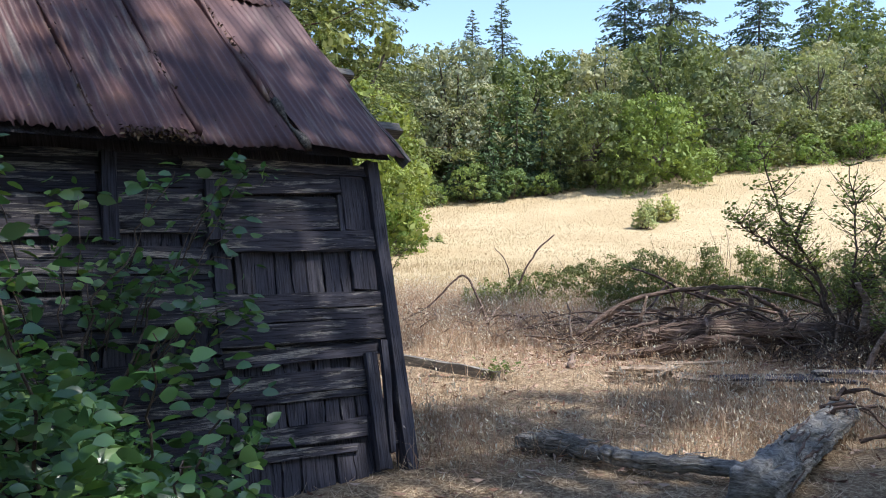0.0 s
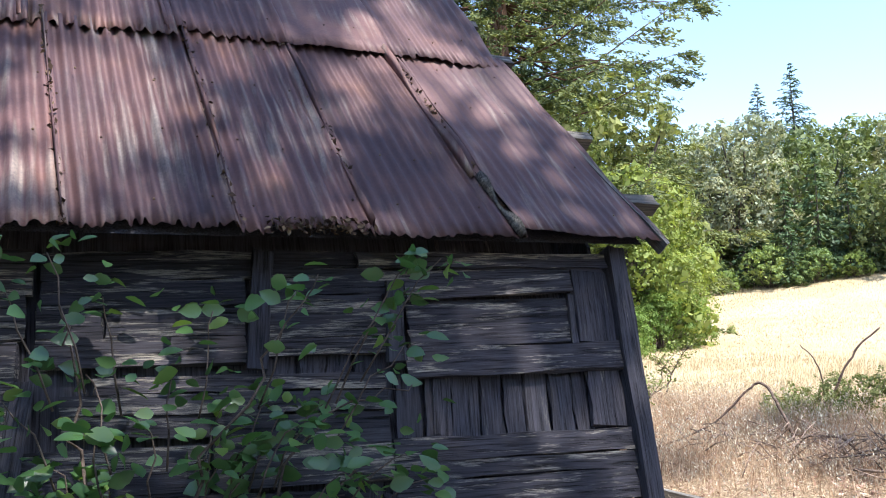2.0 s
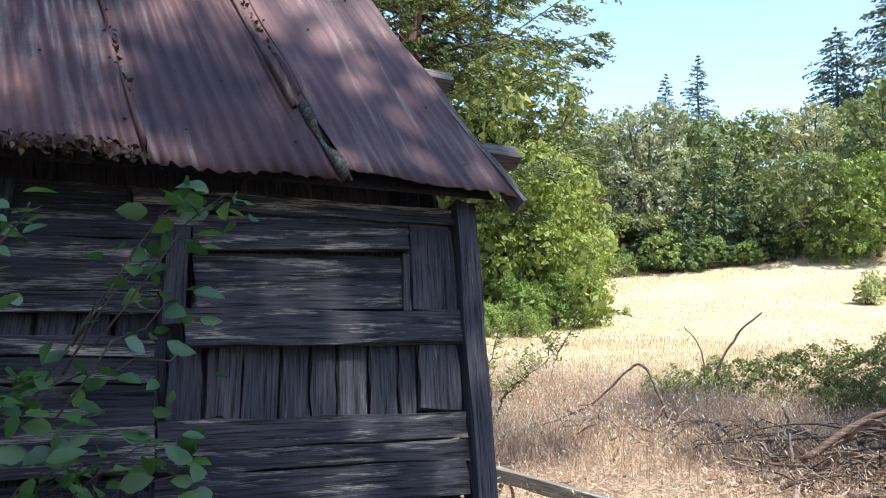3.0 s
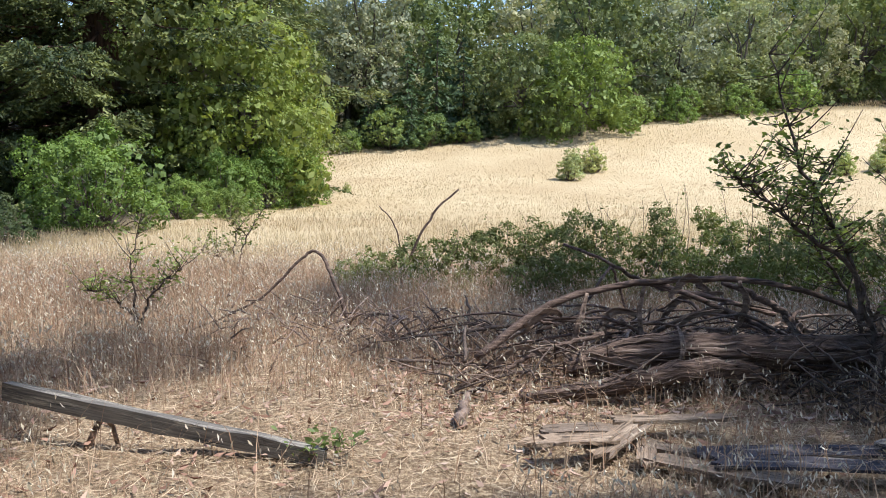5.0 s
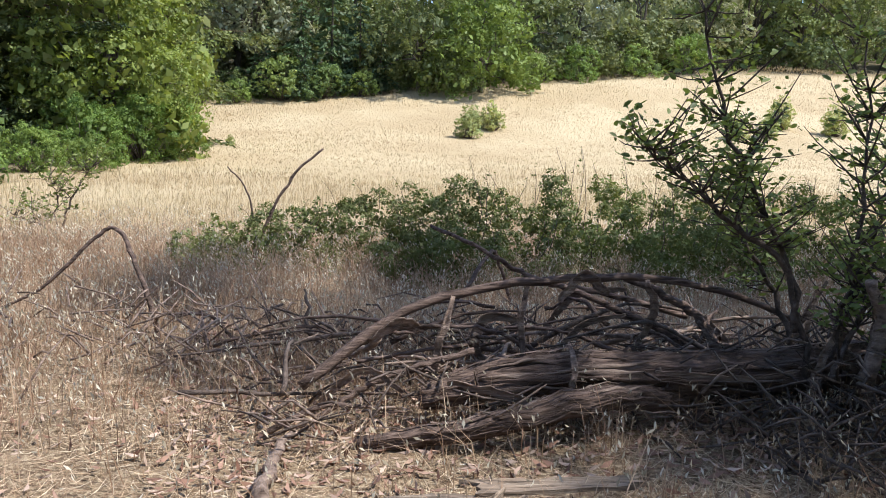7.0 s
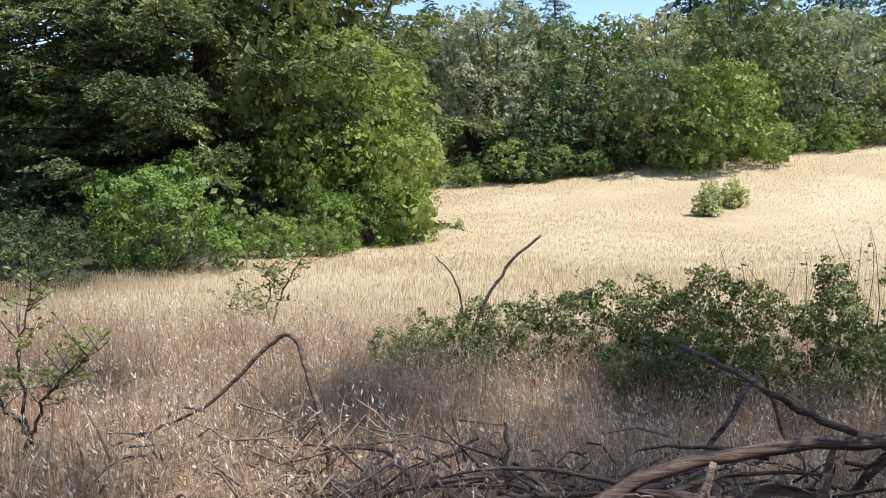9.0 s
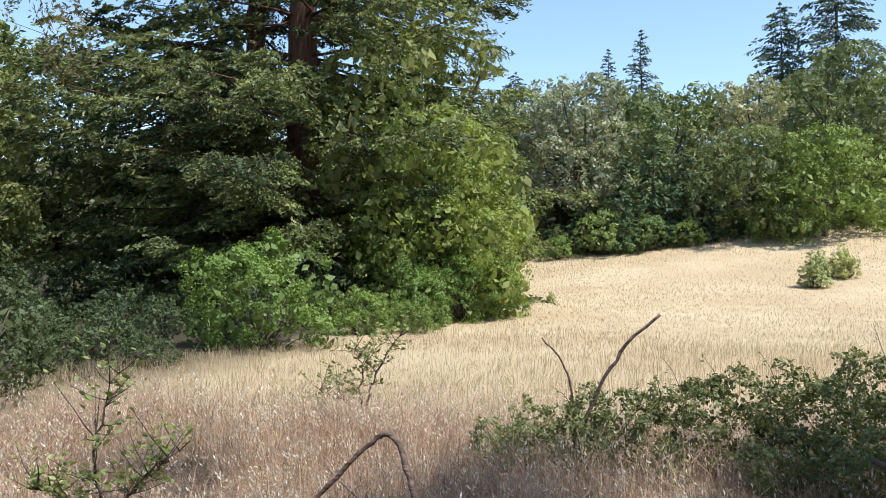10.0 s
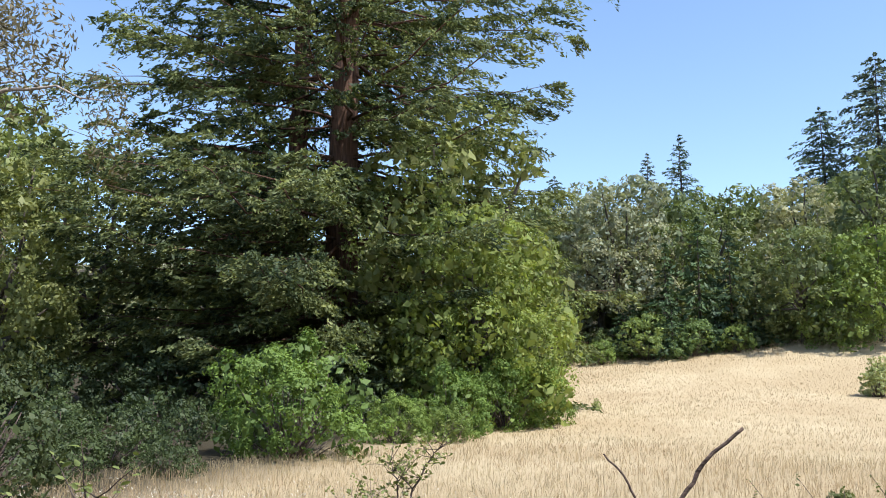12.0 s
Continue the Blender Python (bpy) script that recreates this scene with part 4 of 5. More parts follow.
def fallen_trunk(points, radii, seed, label, strips, name="fallen_trunk", bark=LOGBARK, shred=STRIP):
    """A dead trunk on the ground, its bark coming away in long fibrous strips."""
    r = random.Random(seed)
    n = len(radii)
    root = empty(name, Matrix.Translation((points[0][0], points[0][1], 0)), label, "log")
    o = Vector((points[0][0], points[0][1], 0))
    line = [Vector(p) - o for p in refine(points, n, 0.006, seed)]
    part("stem", mesh_of("stem", *tube(line, radii, 30, 0.07, seed, 0.2), True), bark, root)
    for k in range(strips):
        i = r.randrange(0, n - 8)
        m = r.randrange(5, min(14, n - i))
        a = r.uniform(-0.4, 3.5)
        twist = r.uniform(-0.05, 0.05)
        lift = r.choice([0.004, 0.008, 0.012, 0.03])
        vs, fs = [], []
        w = r.uniform(0.05, 0.16)
        for j in range(m):
            d = (line[min(i + j + 1, n - 1)] - line[max(i + j - 1, 0)]).normalized()
            side = d.cross(Vector((0, 0, 1))).normalized()
            up = side.cross(d)
            gap = radii[i + j] * 1.12 + lift * abs(2 * j / (m - 1) - 1) ** 3
            for e in (-1, 0, 1):
                q = a + twist * j + e * w * (1.1 - abs(2 * j / (m - 1) - 1))
                vs.append(line[i + j] + (side * math.cos(q) + up * math.sin(q)) * (gap + (0.006 if e == 0 else 0)))
        for j in range(m - 1):
            fs += [(3 * j, 3 * j + 1, 3 * j + 4, 3 * j + 3), (3 * j + 1, 3 * j + 2, 3 * j + 5, 3 * j + 4)]
        part("bark_shred", mesh_of("bark_shred", vs, fs, True), shred if k % 3 == 0 else bark, root)


# two dead logs by the path
fallen_trunk([(0.5, 5.42, 0.01), (0.66, 5.3, 0.04), (0.86, 5.18, 0.05), (1.0, 5.05, 0.03)], [0.02] + taper(0.05, 0.068, 8) + taper(0.068, 0.045, 9) + [0.02], 1, "splintered grey stump of a dead log in dry grass", 30, "dead_log", GREYLOG, GREYLOG)
fallen_trunk([(0.98, 5.04, 0.05), (1.3, 4.88, 0.04), (1.78, 4.7, 0.05)], [0.025] + taper(0.05, 0.045, 26), 5, "thin grey barkless log lying in dry grass", 12, "dead_log", GREYLOG, GREYLOG)
fallen_trunk([(1.62, 4.22, 0.07), (2.1, 4.82, 0.09), (2.55, 5.38, 0.11), (2.97, 5.9, 0.14)], taper(0.125, 0.095, 36) + [0.085, 0.07, 0.05, 0.02], 2, "thick grey barkless log lying in dry grass", 34, "dead_log", GREYLOG, LOGBARK)
for k, (a, b) in enumerate((((2.62, 5.62, 0.2), (3.1, 5.5, 0.03)), ((2.85, 5.8, 0.26), (3.2, 5.6, 0.22)), ((2.6, 5.4, 0.22), (2.98, 5.28, 0.05)), ((2.9, 5.9, 0.12), (3.4, 5.75, 0.02)), ((2.7, 5.6, 0.25), (3.05, 5.95, 0.24)), ((2.75, 5.3, 0.06), (3.3, 5.2, 0.03)))):
    log("bark_strip", refine([a, ((a[0] + b[0]) / 2, (a[1] + b[1]) / 2, max(a[2], b[2]) + 0.05), b], 8, 0.012, k), taper(0.016, 0.006, 8), LOGBARK, "curled dark bark strip beside the grey log", "bark", 5, k, 0.4)

# the grey beam that leans behind the shed
beam = empty("fallen_beam", Matrix(), "long squared grey beam fallen against the shed corner", "beam")
bd = board(beam, "timber", -0.95, 0.95, -0.045, 0.045, -0.035, 0.07, BARE)
a, b = Vector((-1.2, 8.25, 0.235)), Vector((0.5, 7.72, 0.03))
bd.matrix_basis = look((a + b) / 2, b) @ Matrix.Rotation(radians(90), 4, "Y") @ Matrix.Rotation(radians(90), 4, "X")
log("prop", [(-0.78, 8.05, -0.05), (-0.72, 8.07, 0.08), (-0.66, 8.08, 0.2)], [0.022, 0.02, 0.018], STRIP, "", parent=beam, sides=6)
log("prop", [(-0.62, 8.1, -0.05), (-0.63, 8.05, 0.08), (-0.66, 8.02, 0.14)], [0.014, 0.012, 0.012], STRIP, "", parent=beam, sides=6)

# arched dead branches and the two bare sticks
log("arched_branch", refine([(-0.85, 11.05, 0.02), (-0.5, 11.02, 0.17), (-0.17, 11, 0.36), (0.12, 11, 0.65), (0.24, 11, 0.75), (0.34, 10.95, 0.72), (0.42, 10.85, 0.58), (0.52, 10.75, 0.36), (0.58, 10.7, 0.15), (0.6, 10.66, -0.05)], 40, 0.004, 5), taper(0.009, 0.021, 40), LOGBARK, "thin dead branch arched over dry grass", "branch", 7, 5, 0.12)
log("arched_branch", refine([(0.58, 10.7, 0.1), (0.67, 10.3, 0.29), (0.95, 10.3, 0.29), (1.07, 10.25, 0.2), (1.18, 10.1, 0.06), (1.24, 9.8, -0.05)], 24, 0.004, 6), taper(0.009, 0.014, 24), LOGBARK, "thin dead branch bent down into dry grass", "branch", 7, 6, 0.12)
log("dead_twig", refine([(0.42, 10.6, -0.02), (0.5, 10.62, 0.1), (0.62, 10.68, 0.22)], 8, 0.003, 7), taper(0.02, 0.012, 8), STRIP, "broken dead twig in the dry grass", "twig", 6, 7, 0.2)
log("bare_stick", refine([(1.19, 14.0, -0.05), (1.24, 14, 0.21), (1.43, 14, 0.68), (1.65, 14, 1.02), (1.9, 14, 1.26)], 20, 0.006, 8), taper(0.024, 0.012, 20), LOGBARK, "bare dead stick rising out of the brambles", "stick", 6, 8, 0.2)
log("bare_stick", refine([(1.19, 14.2, -0.05), (1.17, 14.2, 0.5), (1.08, 14.2, 0.82), (0.9, 14.2, 1.02)], 16, 0.005, 9), taper(0.014, 0.007, 16), LOGBARK, "thin bare dead stick rising out of the brambles", "stick", 6, 9, 0.2)
log("dead_limb", refine([(1.3, 8.2, 0.02), (1.34, 8.4, 0.05), (1.38, 8.6, 0.06), (1.46, 8.85, 0.04)], 12, 0.006, 3), taper(0.036, 0.016, 12), STRIP, "short splintered limb lying in dry grass", "branch", 9, 3, 0.25)

# the brush pile
fallen_trunk([(2.1, 8.95, 0.16), (2.5, 8.92, 0.26), (2.95, 8.9, 0.3), (3.5, 8.92, 0.27), (4.2, 9.0, 0.24), (5.0, 9.15, 0.25)], taper(0.06, 0.1, 10) + taper(0.1, 0.12, 34), 11, "dark fallen trunk with shredding bark in the brush pile", 46)
fallen_trunk([(1.75, 8.7, 0.02), (2.2, 8.62, 0.1), (2.6, 8.6, 0.18), (3.0, 8.7, 0.22), (3.6, 8.95, 0.12)], taper(0.035, 0.07, 32), 12, "thinner dark fallen limb under the trunk", 26)
PILE_LIMBS = [
    ([(1.5, 9.0, 0.22), (1.91, 9.15, 0.5), (2.27, 9.2, 0.65), (2.64, 9.2, 0.71), (3.19, 9.2, 0.75), (3.64, 9.2, 0.72), (4.08, 9.2, 0.62), (4.4, 9.2, 0.5)], 0.05, 0.028),
    ([(2.95, 9.5, 0.68), (3.47, 9.4, 0.47), (3.74, 9.4, 0.35), (4.02, 9.35, 0.15)], 0.03, 0.05),
    ([(3.5, 9.6, 0.68), (3.87, 9.5, 0.5), (4.02, 9.45, 0.33), (4.1, 9.3, 0.12)], 0.035, 0.06),
    ([(1.95, 9.5, 0.42), (2.46, 9.3, 0.44), (2.7, 9.3, 0.37), (3.0, 9.2, 0.2)], 0.015, 0.022),
    ([(2.35, 10.1, 0.92), (2.64, 9.8, 0.8), (2.88, 9.8, 0.67), (3.08, 9.8, 0.6), (3.42, 9.8, 0.54), (4.0, 9.7, 0.4)], 0.02, 0.035),
    ([(1.9, 9.6, 0.36), (2.31, 9.4, 0.43), (2.56, 9.4, 0.42), (2.82, 9.35, 0.27), (3.05, 9.2, 0.1)], 0.012, 0.02),
    ([(3.3, 11.3, 0.1), (3.15, 11.2, 0.5), (2.95, 10.8, 0.62), (2.6, 10.4, 0.3), (2.4, 10.2, 0.0)], 0.02, 0.025),
    ([(1.3, 9.5, 0.1), (1.7, 9.35, 0.22), (2.2, 9.3, 0.32), (2.7, 9.5, 0.3)], 0.012, 0.02),
    ([(1.5, 8.9, 0.04), (1.9, 9.0, 0.25), (2.4, 9.05, 0.38)], 0.02, 0.03),
]
for k, (pts, r0, r1) in enumerate(PILE_LIMBS):
    log("dead_limb", refine(pts, 26, 0.005, 20 + k), taper(r0 * 0.62, r1 * 0.62, 26), LOGBARK, "bent dark dead limb lying across the brush pile", "branch", 8, 20 + k, 0.14)
pile = random.Random(12)
for k in range(60):
    x, y = pile.uniform(1.4, 4.3), pile.uniform(8.8, 10.3)
    a = pile.uniform(0, math.pi)
    ln = pile.uniform(0.25, 0.75)
    z = pile.uniform(0.04, 0.4)
    d = (math.cos(a) * ln, 0.4 * math.sin(a) * ln, pile.uniform(-0.15, 0.2))
    log("dead_twig", refine([(x - d[0], y - d[1], max(0.0, z - d[2])), (x, y, z + pile.uniform(0, 0.14)), (x + d[0], y + d[1], max(0.0, z + d[2] * 0.3))], 9, 0.006, k), taper(pile.uniform(0.012, 0.022), 0.006, 9), (TWIG, STRIP, LOGBARK)[k % 3], "thin dead twig tangled in the brush pile", "twig", 5, k, 0.2)


def bark_ribbon(points, width, seed, label):
    """A peeled ribbon of bark, curled across its width."""
    r = random.Random(seed)
    pts = refine(points, 16, 0.004, seed)
    vs, fs = [], []
    for i, p in enumerate(pts):
        d = Vector(pts[min(i + 1, 15)]) - Vector(pts[max(i - 1, 0)])
        side = d.cross(Vector((0.2, 1, 0.3))).normalized()
        up = side.cross(d).normalized()
        w = width * (0.5 + 0.5 * math.sin(math.pi * i / 15)) * r.uniform(0.94, 1.06)
        for e in (-1, -0.4, 0.4, 1):
            vs.append(Vector(p) + side * w * 0.5 * e + up * w * 0.25 * (1 - e * e))
    for i in range(15):
        for j in range(3):
            a = i * 4 + j
            fs.append((a, a + 1, a + 5, a + 4))
    ob = tagged(part("bark_strip", mesh_of("bark_strip", vs, fs, True), STRIP), label, "bark")
    m = ob.modifiers.new("thick", "SOLIDIFY")
    m.thickness = 0.004
    return ob


for k, (pts, w) in enumerate([
    ([(2.6, 9.45, 0.1), (2.5, 9.4, 0.34), (2.57, 9.38, 0.48), (2.75, 9.36, 0.46)], 0.09),
    ([(2.2, 9.15, 0.12), (2.23, 9.12, 0.4), (2.3, 9.14, 0.66)], 0.06),
    ([(2.75, 9.2, 0.2), (2.7, 9.18, 0.5), (2.74, 9.2, 0.73)], 0.05),
    ([(2.9, 9.16, 0.62), (3.05, 9.18, 0.76), (3.2, 9.15, 0.66)], 0.09),
    ([(1.85, 9.1, 0.42), (2.0, 9.05, 0.54), (2.12, 9.1, 0.5)], 0.08),
    ([(2.84, 8.77, 0.1), (2.85, 8.73, 0.36), (2.86, 8.85, 0.48)], 0.045),
    ([(2.2, 8.78, 0.3), (2.5, 8.72, 0.24), (2.75, 8.74, 0.14)], 0.07),
    ([(3.3, 8.74, 0.34), (3.8, 8.72, 0.3), (4.2, 8.8, 0.3)], 0.05),
    ([(3.45, 9.3, 0.3), (3.5, 9.2, 0.55), (3.42, 9.15, 0.74)], 0.07),
    ([(2.3, 9.3, 0.3), (2.5, 9.2, 0.2), (2.7, 9.1, 0.32), (2.95, 9.1, 0.28)], 0.06),
    ([(1.55, 9.1, 0.06), (1.8, 9.0, 0.3), (2.0, 8.9, 0.22)], 0.06),
    ([(3.0, 9.5, 0.16), (3.15, 9.4, 0.42), (3.4, 9.35, 0.5)], 0.06),
    ([(3.1, 10.0, 0.2), (3.3, 9.9, 0.5), (3.6, 9.8, 0.56)], 0.08),
]):
    bark_ribbon(pts, 0.75 * w, k, "peeled brown bark ribbon draped over dead limbs")
for k in range(34):
    x, y, a = pile.uniform(4.0, 6.2), pile.uniform(8.0, 9.6), pile.uniform(-0.6, 0.6)
    h = pile.uniform(0.35, 0.8)
    bark_ribbon([(x, y, 0.0), (x + 0.3 * a * h, y, h * 0.55), (x + a * h, y + 0.05, h)], pile.uniform(0.03, 0.07), 50 + k, "hanging grey bark ribbon in the shrub's shade")
log("dead_limb", refine([(4.1, 7.9, -0.05), (4.28, 8.0, 0.22), (4.45, 8.02, 0.5), (4.62, 8.1, 0.75)], 14, 0.004, 70), taper(0.035, 0.022, 14), STRIP, "pale bare limb propped in the shrub", "branch", 7, 70, 0.15)
log("dead_limb", refine([(4.45, 8.6, 0.3), (4.5, 8.6, 0.6), (4.36, 8.55, 0.85)], 12, 0.004, 71), taper(0.05, 0.03, 12), STRIP, "pale broken limb propped in the shrub", "branch", 7, 71, 0.2)

def dead_brush():
    """The tangle of dead twigs and strips under the shrub and the pile."""
    r = random.Random(77)
    sticks, dark = [], []
    for k in range(1700):
        wide = k % 3
        x, y = (r.uniform(3.7, 6.6), r.uniform(7.9, 9.9)) if wide else (r.uniform(1.2, 4.2), r.uniform(8.6, 10.6))
        if k % 12 == 0:
            x, y, wide = 0.7 + 0.7 * r.gauss(0, 1), 10.4 + 0.5 * r.gauss(0, 1), 0
        z = r.uniform(0.0, 0.55) * r.random() if wide else r.uniform(0.0, 0.34)
        a, ln = r.uniform(0, 6.28), r.uniform(0.12, 0.4)
        d = Vector((math.cos(a), math.sin(a), r.uniform(-0.5, 0.9))) * ln
        p = Vector((x, y, max(0.0, z - d.z * 0.5)))
        (dark if wide or k % 2 else sticks).append(tube([p, p + d * 0.5 + Vector((0, 0, r.uniform(-0.02, 0.05))), p + d], [0.008, 0.007, 0.003], 4))
    tagged(part("dead_brush", mesh_of("dead_brush", *joined(sticks), True), STRIP), "tangle of pale dead twigs and bark in the pile", "brush", kind="stuff")
    tagged(part("dead_brush", mesh_of("dead_brush", *joined(dark), True), TWIG), "dark tangle of thin dead twigs under the shrub", "brush", kind="stuff")


dead_brush()

# old planks on the ground
def rotten_plank(ln, w, seed):
    """A split plank with splintered ends and a cupped, uneven face."""
    r = random.Random(seed)
    n, m = 12, 6
    e0, e1 = [r.uniform(0, 0.1) for _ in range(m + 1)], [r.uniform(0, 0.12) for _ in range(m + 1)]
    vs, fs = [], []
    for face in (1, -1):
        for i in range(n + 1):
            for j in range(m + 1):
                t, u = i / n, j / m
                x = -ln / 2 + e0[j] + (ln - e0[j] - e1[j]) * t
                y = (u - 0.5) * w * (1 - 0.25 * t * (seed % 2)) + r.gauss(0, 0.002)
                z = 0.018 * math.sin(2.2 * t + seed) + 0.012 * (2 * u - 1) ** 2 + (0.009 if face > 0 else -0.009) + r.gauss(0, 0.0015)
                vs.append((x, y, z))
    k = (n + 1) * (m + 1)
    at = lambda f, i, j: f * k + i * (m + 1) + j
    for i in range(n):
        for j in range(m):
            fs += [(at(0, i, j), at(0, i + 1, j), at(0, i + 1, j + 1), at(0, i, j + 1)), (at(1, i, j), at(1, i, j + 1), at(1, i + 1, j + 1), at(1, i + 1, j))]
        fs += [(at(0, i, 0), at(1, i, 0), at(1, i + 1, 0), at(0, i + 1, 0)), (at(0, i, m), at(0, i + 1, m), at(1, i + 1, m), at(1, i, m))]
    for j in range(m):
        fs += [(at(0, 0, j), at(0, 0, j + 1), at(1, 0, j + 1), at(1, 0, j)), (at(0, n, j), at(1, n, j), at(1, n, j + 1), at(0, n, j + 1))]
    return mesh_of("old_plank", vs, fs)


for k, (x, y, ln, w, turn, tip) in enumerate([(1.98, 7.98, 0.55, 0.15, -14, 2), (2.12, 7.74, 0.62, 0.17, 46, 5), (1.86, 7.66, 0.5, 0.15, 12, 2), (2.34, 7.74, 0.5, 0.15, -52, 5), (2.5, 7.3, 0.8, 0.15, -38, 1), (2.5, 8.0, 0.8, 0.13, -10, 1), (3.05, 7.55, 1.2, 0.16, -9, 1), (3.1, 7.25, 1.3, 0.18, -12, 1), (3.9, 7.5, 1.0, 0.14, 4, 1), (1.7, 7.85, 0.3, 0.09, 30, 2), (2.2, 7.55, 0.36, 0.1, 70, 3)]):
    p = part("old_plank", rotten_plank(ln, w, k), ROTTEN if k not in (6, 7, 8) else BOARD)
    p.matrix_basis = Matrix.Translation((x, y, 0.03 + 0.03 * (k % 3))) @ Matrix.Rotation(radians(turn), 4, "Z") @ Matrix.Rotation(radians(-tip), 4, "Y")
    tagged(p, "dark rotting plank half buried in leaf litter" if k in (6, 7, 8) else "weathered split plank lying on leaf litter", "plank", "old planks")


# ---- shrubs with single leaves ----
LEAF_SHAPE = [(0, 0.0), (0.08, 0.13), (0.22, 0.26), (0.38, 0.32), (0.5, 0.27), (0.64, 0.27), (0.82, 0.16), (1.0, 0.0)]


SMALL_LEAF = [(0, 0), (0.3, 0.27), (0.68, 0.26), (1.0, 0.0)]


def leaf_mesh(name, fold=0.22, droop=0.12, width=1.0, outline=LEAF_SHAPE):
    """A lobed leaf of unit length, folded along its midrib."""
    mid, up, dn = [], [], []
    for u, w in outline:
        mid.append((u, 0, -droop * u * u))
        up.append((u, w * width, fold * w - droop * u * u))
        dn.append((u, -w * width, fold * w - droop * u * u))
    n = len(mid)
    vs = mid + up + dn
    fs = []
    for i in range(n - 1):
        fs.append((i, i + 1, n + i + 1, n + i))
        fs.append((i, 2 * n + i, 2 * n + i + 1, i + 1))
    return vs, fs


def leaf_pose(p, r, size, outward=None, rise=0.0):
    a = r.uniform(0, 2 * math.pi)
    d = Vector((math.cos(a), math.sin(a), r.uniform(-0.5, 0.35) + rise))
    if outward is not None:
        d += Vector(outward) * 0.8
    return Matrix.Translation(p) @ d.to_track_quat("X", "Z").to_matrix().to_4x4() @ Matrix.Rotation(r.gauss(0, 0.95), 4, "X") @ Matrix.Scale(size * r.uniform(0.6, 1.25), 4)


def joined_leaves(poses_, shape):
    base = np.array(shape[0])
    fs = np.array(shape[1])
    vs, out = [], []
    for k, m in enumerate(poses_):
        a = np.array(m)
        vs.append(base @ a[:3, :3].T + a[:3, 3])
        out.append(fs + k * len(base))
    return np.concatenate(vs), np.concatenate(out)


def twig_shrub(name, stems, side, leaf_n, size, leaf, label, seed, reach=0.35, r0=0.02, m=None, category="shrub"):
    """Stems with side twigs, each twig set with single leaves."""
    r = random.Random(seed)
    root = empty(name, m or Matrix(), label, category)
    poses_, twigs = [], []
    for s, pts in enumerate(stems):
        line = refine(pts, 20, 0.012, seed + s)
        part("stem", mesh_of("stem", *tube(line, taper(r0, r0 * 0.25, 20), 6, 0.15, s), True), TWIG, root)
        for k in range(side):
            i = r.randrange(7, 20)
            a, up = r.uniform(0, 2 * math.pi), r.uniform(-0.15, 1.5)
            ln = reach * r.uniform(0.35, 1.1)
            p = line[i]
            tip = p + np.array([math.cos(a), math.sin(a), up]) * ln
            tl = curve_points(p, tip, 5, (0, 0, -0.04 * ln), 0.015 * ln, seed + k)
            twigs.append(tube(tl, taper(r0 * 0.32, r0 * 0.1, 5), 4))
            for _ in range(leaf_n):
                u = r.uniform(0.25, 1.05)
                q = p + (tip - p) * u + np.array([r.gauss(0, 0.02), r.gauss(0, 0.02), r.gauss(0, 0.02)])
                poses_.append(leaf_pose(q, r, size, None, 0.55))
    tagged(part("twig_growth", mesh_of("twig_growth", *joined(twigs), True), TWIG, root), kind="stuff")
    tagged(part("foliage", mesh_of("foliage", *joined_leaves(poses_, leaf_mesh("leaf", width=0.85, outline=SMALL_LEAF)), True), leaf, root), kind="stuff")
    return root


twig_shrub("leafy_shrub", [
    [(4.41, 8.9, 0), (4.26, 8.9, 0.44), (4.1, 8.9, 0.89), (3.86, 8.9, 1.29), (3.7, 8.9, 1.61), (3.57, 8.9, 1.92), (3.46, 8.9, 2.31)],
    [(4.36, 8.85, 0), (4.33, 8.8, 0.3), (4.43, 8.8, 0.74), (4.46, 8.8, 1.15), (4.45, 8.8, 1.59), (4.36, 8.8, 2.1)],
    [(4.2, 8.9, 0.5), (4.14, 8.9, 0.86), (3.73, 8.9, 1.12), (3.42, 8.88, 1.37), (3.2, 8.85, 1.48)],
    [(4.33, 8.7, 0.3), (4.4, 8.7, 0.5), (4.58, 8.7, 0.83), (4.88, 8.7, 1.11)],
    [(4.4, 9.0, 0), (4.3, 9.2, 0.6), (4.05, 9.3, 1.1), (4.1, 9.3, 1.6)],
    [(4.5, 9.0, 0), (4.7, 9.1, 0.6), (4.85, 9.1, 1.2), (4.95, 9.0, 1.65)],
    [(4.45, 8.8, 0), (4.8, 8.6, 0.4), (5.2, 8.5, 0.8)],
    [(4.6, 8.5, 0), (4.7, 8.3, 0.3), (4.6, 8.1, 0.55)],
    [(5.0, 8.8, 0), (5.2, 8.9, 0.7), (5.3, 8.9, 1.3)],
    [(4.7, 8.6, 0), (4.9, 8.5, 0.45), (4.85, 8.45, 0.85)],
    [(5.3, 8.6, 0), (5.5, 8.5, 0.5), (5.7, 8.5, 0.95)],
    [(5.6, 8.9, 0), (5.8, 8.9, 0.7), (5.9, 9.0, 1.35)],
], 62, 10, 0.05, SHRUB, "tall open shrub with small leathery green leaves", 3, 0.32, 0.021)
twig_shrub("small_sapling", [[(-1.25, 10.82, -0.05), (-1.27, 10.82, 0.35), (-1.29, 10.82, 0.67), (-1.2, 10.82, 1.05)], [(-1.25, 10.82, 0.1), (-1.1, 10.8, 0.4), (-0.82, 10.82, 0.66)], [(-1.25, 10.82, 0.15), (-1.45, 10.84, 0.36), (-1.68, 10.82, 0.42)]], 30, 7, 0.044, SHRUB, "small sparse sapling in the dry grass", 5, 0.24, 0.014)
